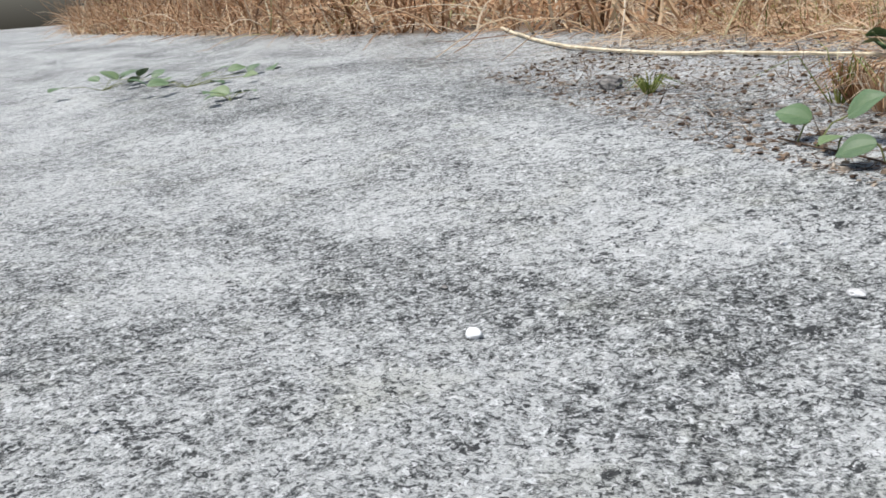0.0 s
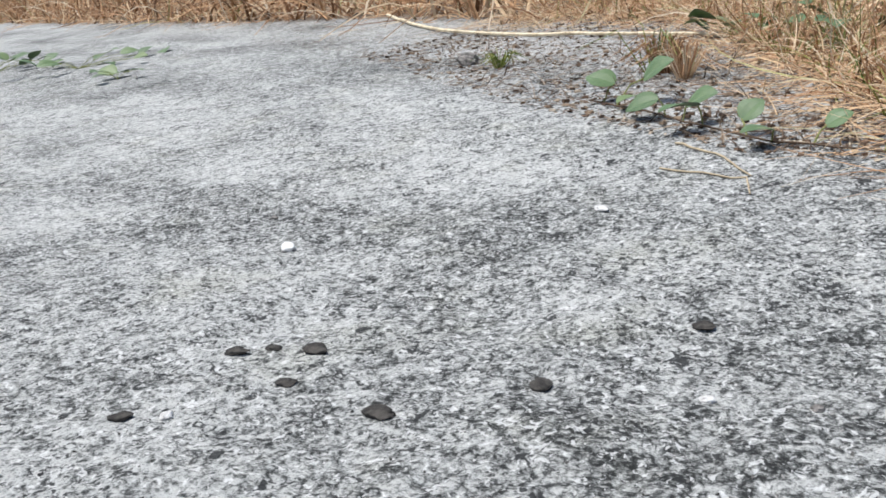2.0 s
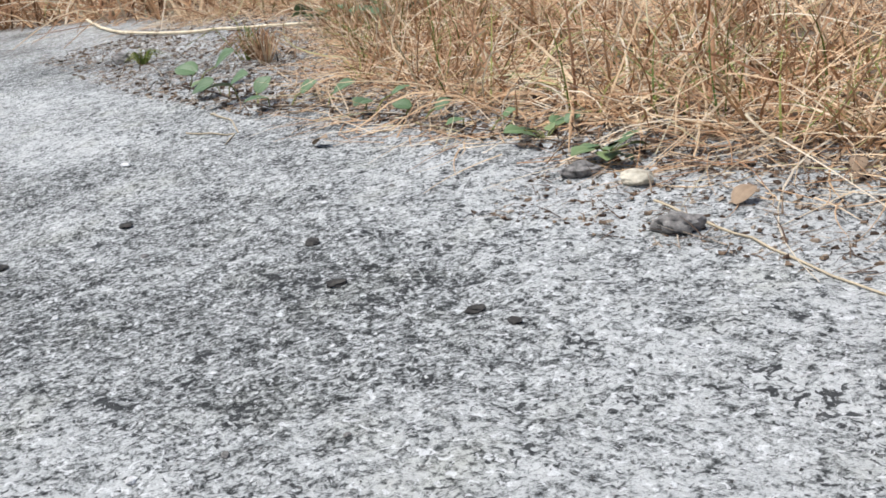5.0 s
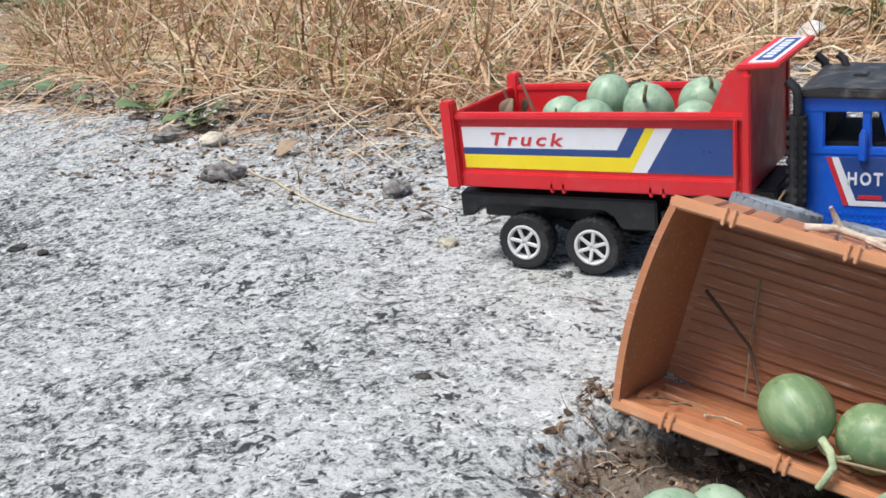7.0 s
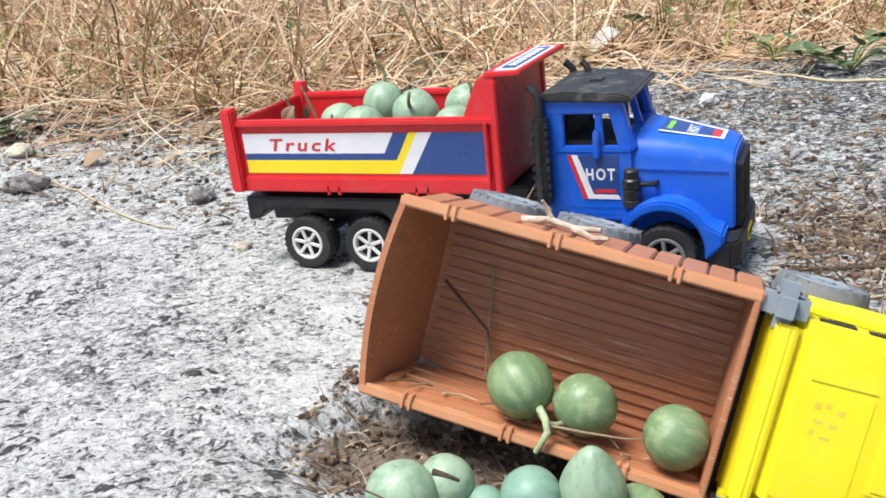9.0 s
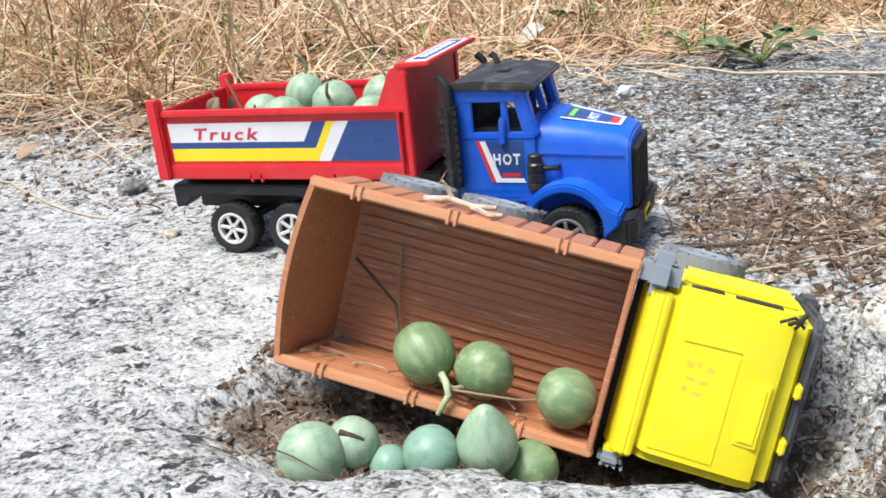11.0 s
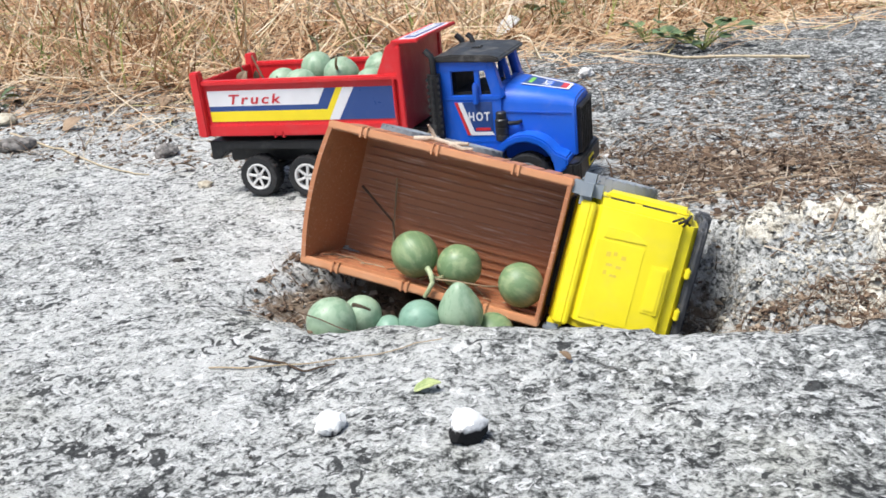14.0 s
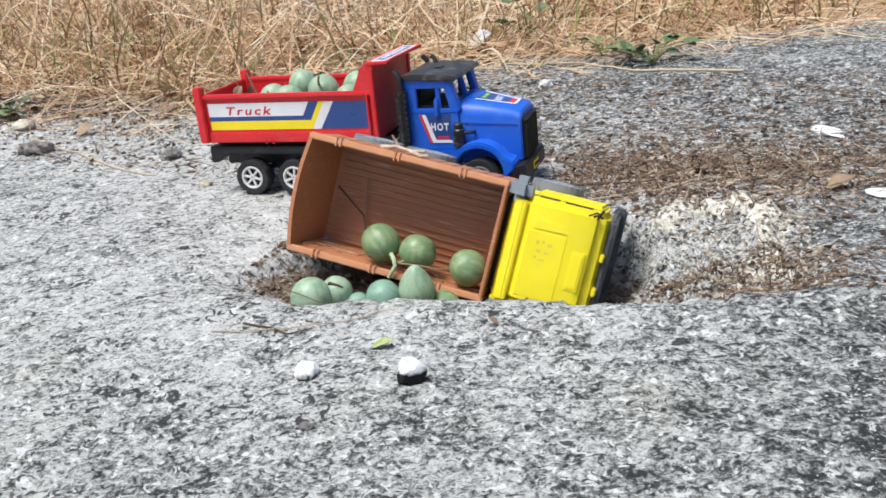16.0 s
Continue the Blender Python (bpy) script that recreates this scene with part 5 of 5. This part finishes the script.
def vine():
    """A runner along the ground with heart-shaped leaves on short stalks."""
    rng = random.Random(12)
    v = thing("creeping_vine", pose(0, 0, 0), "creeping green vine with heart-shaped leaves on rock", "vine")
    run = []
    for (x0, y0), (x1, y1) in zip(list(zip(VX, VY))[4:12], list(zip(VX, VY))[5:13]):
        for k in range(5):
            x, y = x0 + (x1 - x0) * k / 5, y0 + (y1 - y0) * k / 5 + rng.uniform(-0.002, 0.002)
            run.append((x, y, gz(x, y) + 0.002 + rng.uniform(0, 0.002)))
    part("runner", tube(run, 0.0012, 6, taper=0.6), TWIG_DARK, v, "pale brown runner", smooth=50)
    for x, y, size, turn, h in ((-1.215, 0.335, 0.046, 200, 0.020), (-1.180, 0.345, 0.050, 20, 0.026), (-1.165, 0.318, 0.034, 250, 0.014), (-1.105, 0.285, 0.046, 215, 0.020),
                                (-1.065, 0.283, 0.042, 30, 0.020), (-1.035, 0.262, 0.052, 245, 0.024), (-0.985, 0.262, 0.034, 80, 0.016), (-0.935, 0.240, 0.038, 230, 0.014),
                                (-0.900, 0.262, 0.030, 60, 0.016), (-0.838, 0.258, 0.036, 30, 0.018), (-0.765, 0.243, 0.030, 260, 0.014), (-0.745, 0.258, 0.028, 40, 0.014),
                                (-0.690, 0.228, 0.026, 200, 0.012), (-0.655, 0.226, 0.024, 60, 0.012), (-0.600, 0.205, 0.024, 240, 0.010), (-0.560, 0.212, 0.020, 20, 0.010)):
        z = gz(x, y)
        foot = min(run, key=lambda p: (p[0] - x) ** 2 + (p[1] - y) ** 2)
        stem = part("leaf_stalk", tube([foot, ((foot[0] + x) / 2, (foot[1] + y) / 2, z + h * 0.8), (x, y, z + h)], 0.0009, 5), GREENSTEM, v)
        lf = part("leaf", leaf_bm(size * 0.42, size * 0.76, 0.30, n=9, lobes=0.03), LEAF, stem)
        lf.matrix_basis = Matrix.Translation((x, y, z + h)) @ pose(0, 0, 0, rng.uniform(6, 36), rng.uniform(-12, 14), 0) @ pose(0, 0, 0, 0, 0, turn + rng.uniform(-15, 15))


vine()


# ---- dry grass, litter and grit ----
def blades(name, count, seed, place, length, width, mat, label, category, droop=(0.5, 1.6), steps=5, lift=0.0, upright=0.6, curl=0.7):
    """Thin three-sided arching stems, joined into one object."""
    r = np.random.RandomState(seed)
    x, y = place(r, count)
    n = len(x)
    z = ground_z(x, y) + lift
    ln = r.uniform(length[0], length[1], n) * r.uniform(0.6, 1, n)
    wd = r.uniform(width[0], width[1], n)
    az = r.uniform(0, 2 * np.pi, n)
    el = np.clip(r.normal(upright, 0.38, n), -0.05, 1.5)
    bend = r.uniform(droop[0], droop[1], n) * r.choice([-0.35, 1, 1, 1], n)
    turn = r.normal(0, curl, n)
    pts = np.zeros((n, steps + 1, 3))
    pts[:, 0] = np.stack([x, y, z], 1)
    for k in range(steps):
        t = (k + 0.5) / steps
        e, a = el - bend * t, az + turn * t
        d = np.stack([np.cos(e) * np.cos(a), np.cos(e) * np.sin(a), np.sin(e)], 1)
        pts[:, k + 1] = pts[:, k] + d * (ln / steps)[:, None]
    floor_z = ground_z(pts[:, :, 0].ravel(), pts[:, :, 1].ravel()).reshape(n, steps + 1) + 0.0006
    pts[:, :, 2] = np.maximum(pts[:, :, 2], floor_z)
    side = np.stack([-np.sin(az), np.cos(az), np.zeros(n)], 1)
    up = np.stack([np.zeros(n), np.zeros(n), np.ones(n)], 1)
    taper = np.linspace(1, 0.25, steps + 1)[None, :, None] * wd[:, None, None] * 0.5
    ring = [pts + taper * side[:, None], pts - taper * side[:, None], pts + taper * (up[:, None] * 0.9)]
    co = np.stack(ring, 2).reshape(-1, 3)
    base = (np.arange(n) * (steps + 1) * 3)[:, None, None]
    k = (np.arange(steps) * 3)[None, :, None]
    j = np.arange(3)[None, None, :]
    a, b = base + k + j, base + k + (j + 1) % 3
    quads = np.stack([a, b, b + 3, a + 3], -1).reshape(-1, 4)
    me = bpy.data.meshes.new(name)
    me.from_pydata(co.tolist(), [], quads.tolist())
    me.materials.append(mat)
    return tagged(new(name, me), label, category, kind="stuff")


def grass_belt(x0, x1, depth, power=1.6, clump=0.0):
    def place(r, n):
        x = r.uniform(x0, x1, n)
        y = np.interp(x, GX, GY) - 0.02 + depth * r.uniform(0, 1, n) ** power + 0.02 * value_noise(x * 18, x * 3, 21)
        if clump:
            keep = value_noise(x * 14, y * 14, 22) + 0.5 * value_noise(x * 40, y * 40, 23) > r.uniform(-0.9, clump, n)
            x, y = x[keep], y[keep]
        return x, y
    return place


blades("dry_grass", 11500, 1, grass_belt(-2.1, 0.95, 0.60, 1.4, 0.6), (0.07, 0.20), (0.0015, 0.0034), STRAW, "tall tangled straw-coloured dry grass", "grass", (0.6, 3.0), 8, upright=0.38, curl=2.6)
blades("dry_grass", 10000, 2, grass_belt(-2.1, 0.95, 0.45, 1.2, 0.6), (0.05, 0.14), (0.0013, 0.0030), TANGLE, "matted brown dead grass", "grass", (0.6, 2.6), 6, upright=0.30, curl=2.0)
blades("dry_grass", 1500, 9, grass_belt(-2.0, 0.85, 0.30, 1.0), (0.14, 0.32), (0.0018, 0.0034), STRAW, "long bleached grass stems arching over the tangle", "grass", (0.6, 2.4), 9, upright=0.32, curl=1.4)
blades("dry_grass", 9000, 3, grass_belt(-6.5, 1.8, 1.6, 0.9), (0.14, 0.34), (0.0025, 0.0055), STRAW, "tall dry grass further back", "grass", (0.6, 2.6), 7, upright=0.45, curl=2.2)
blades("dry_grass", 7000, 31, grass_belt(-1.9, 0.7, 0.40, 1.0, 0.9), (0.03, 0.09), (0.0016, 0.0036), TANGLE, "dense brown undergrowth of dead grass", "grass", (0.6, 2.8), 5, upright=0.5, curl=2.6)
blades("dry_grass", 10000, 32, grass_belt(-34.0, -2.0, 1.2, 1.0), (0.30, 0.62), (0.006, 0.012), TANGLE, "tall brown dry grass far along the rock", "grass", (0.4, 1.8), 5, upright=0.8, curl=1.2)
blades("dry_grass", 5000, 33, grass_belt(-30.0, -2.0, 0.9, 1.2), (0.26, 0.55), (0.005, 0.010), STRAW, "tall straw-coloured dry grass far along the rock", "grass", (0.4, 1.8), 5, upright=0.8, curl=1.2)
blades("green_grass", 900, 4, grass_belt(-2.0, 0.5, 0.30, 1.2, 0.3), (0.05, 0.12), (0.0014, 0.003), GREENBLADE, "few fresh green blades among dry grass", "grass", (0.2, 1.0), upright=1.0)


def fringe(r, n):
    x = r.uniform(-2.2, 0.95, n)
    return x, np.interp(x, GX, GY) - 0.16 * r.uniform(0, 1, n) ** 1.7 + 0.02


blades("fallen_straw", 2600, 5, fringe, (0.04, 0.14), (0.0009, 0.0018), STRAW, "fallen straw at the edge of the grass", "straw", (0.0, 0.3), upright=0.02, lift=0.002)


def litter_place(r, n):
    k = n // 2
    x = np.concatenate([r.normal(0.33, 0.10, k), r.uniform(-0.45, 0.75, n - k)])
    y = np.concatenate([r.normal(0.02, 0.05, k), r.uniform(0.03, 0.32, n - k)])
    ok = ~((x > -0.05) & (x < 0.235) & (y > -0.065) & (y < 0.05)) & (y > -0.20)
    return x[ok], y[ok]


blades("plant_litter", 4200, 6, litter_place, (0.006, 0.035), (0.0007, 0.0016), LITTER, "brown stalk litter on the rock", "litter", (0.0, 0.3), 2, upright=0.03, lift=0.0008)


def chips(name, count, seed, place, size, mat, label):
    """Flat little flakes, joined into one object."""
    r = np.random.RandomState(seed)
    x, y = place(r, count)
    n = len(x)
    z = ground_z(x, y)
    s = r.uniform(size[0], size[1], n) * r.uniform(0.5, 1, n)
    a = r.uniform(0, 6.28, n)
    cube = np.array([[-1, -0.6, 0], [1, -0.5, 0], [0.8, 0.6, 0], [-0.9, 0.5, 0], [-0.7, -0.4, 0.6], [0.8, -0.3, 0.5], [0.6, 0.4, 0.7], [-0.6, 0.4, 0.5]])
    c = cube[None] * s[:, None, None] * r.uniform(0.6, 1.3, (n, 8, 1))
    ca, sa = np.cos(a)[:, None], np.sin(a)[:, None]
    tx, ty = r.normal(0, 0.25, n)[:, None], r.normal(0, 0.25, n)[:, None]
    px_, py_ = c[..., 0] * ca - c[..., 1] * sa, c[..., 0] * sa + c[..., 1] * ca
    co = np.stack([px_ + x[:, None], py_ + y[:, None], c[..., 2] + z[:, None] - 0.0001 + np.abs(px_ * tx + py_ * ty)], -1).reshape(-1, 3)
    f = np.array([[3, 2, 1, 0], [4, 5, 6, 7], [0, 1, 5, 4], [1, 2, 6, 5], [2, 3, 7, 6], [3, 0, 4, 7]])
    quads = (np.arange(n)[:, None, None] * 8 + f[None]).reshape(-1, 4)
    me = bpy.data.meshes.new(name)
    me.from_pydata(co.tolist(), [], quads.tolist())
    me.materials.append(mat)
    return tagged(new(name, me), label, "litter", kind="stuff")


def soil_place(r, n):
    x = r.uniform(-2.1, -0.2, n)
    lo, hi = np.interp(x, VX, VY), np.interp(x, GX, GY) + 0.05
    return x, lo + (hi - lo) * r.uniform(-0.15, 1, n)


blades("plant_litter", 3600, 26, soil_place, (0.008, 0.050), (0.0009, 0.0022), LITTER, "brown stalk litter between vine and grass", "litter", (0.0, 0.5), 3, upright=0.06, lift=0.0008)
chips("plant_litter", 3400, 27, soil_place, (0.0016, 0.0055), LITTER, "brown leaf flakes between vine and grass")
chips("plant_litter", 5000, 7, litter_place, (0.0012, 0.0034), LITTER, "brown leaf flakes on the rock")


def all_over(r, n):
    x, y = r.uniform(-1.35, 0.75, n), r.uniform(-0.55, 0.33, n)
    return x, y


chips("grit", 15000, 8, all_over, (0.0004, 0.0013), GRIT, "grit and lichen crumbs on the rock")


def hollow_left(r, n):
    x = r.uniform(0.078, 0.345, n)
    near = np.interp(x, HX, NEAR) + np.where(x > 0.15, 0.040, 0.016)
    return x, near + (-0.150 - near) * r.uniform(0, 1, n)


def hollow_right(r, n):
    return r.uniform(0.27, 0.42, n), r.uniform(-0.198, -0.07, n)


blades("dead_roots", 800, 11, hollow_left, (0.008, 0.022), (0.0004, 0.0008), LITTER, "fine dead roots matted in the rock hollow", "roots", (0.2, 1.6), 5, upright=0.08, curl=1.4)
def hollow_front(r, n):
    x = r.normal(0.385, 0.030, n)
    return x, r.uniform(-0.200, -0.130, n)


blades("dead_roots", 700, 15, hollow_front, (0.006, 0.022), (0.0005, 0.0011), LITTER, "brown stalk litter gathered at the hollow's edge", "litter", (0.0, 0.4), 3, upright=0.04, curl=0.6)
chips("plant_litter", 900, 16, hollow_front, (0.0008, 0.0026), LITTER, "brown leaf flakes at the hollow's edge")
chips("rubble", 2600, 12, hollow_right, (0.0006, 0.0022), RUBBLE, "cream and grey rubble in the hollow")
chips("plant_litter", 1300, 14, hollow_left, (0.0010, 0.0030), LITTER, "dark leaf flakes in the rock hollow")
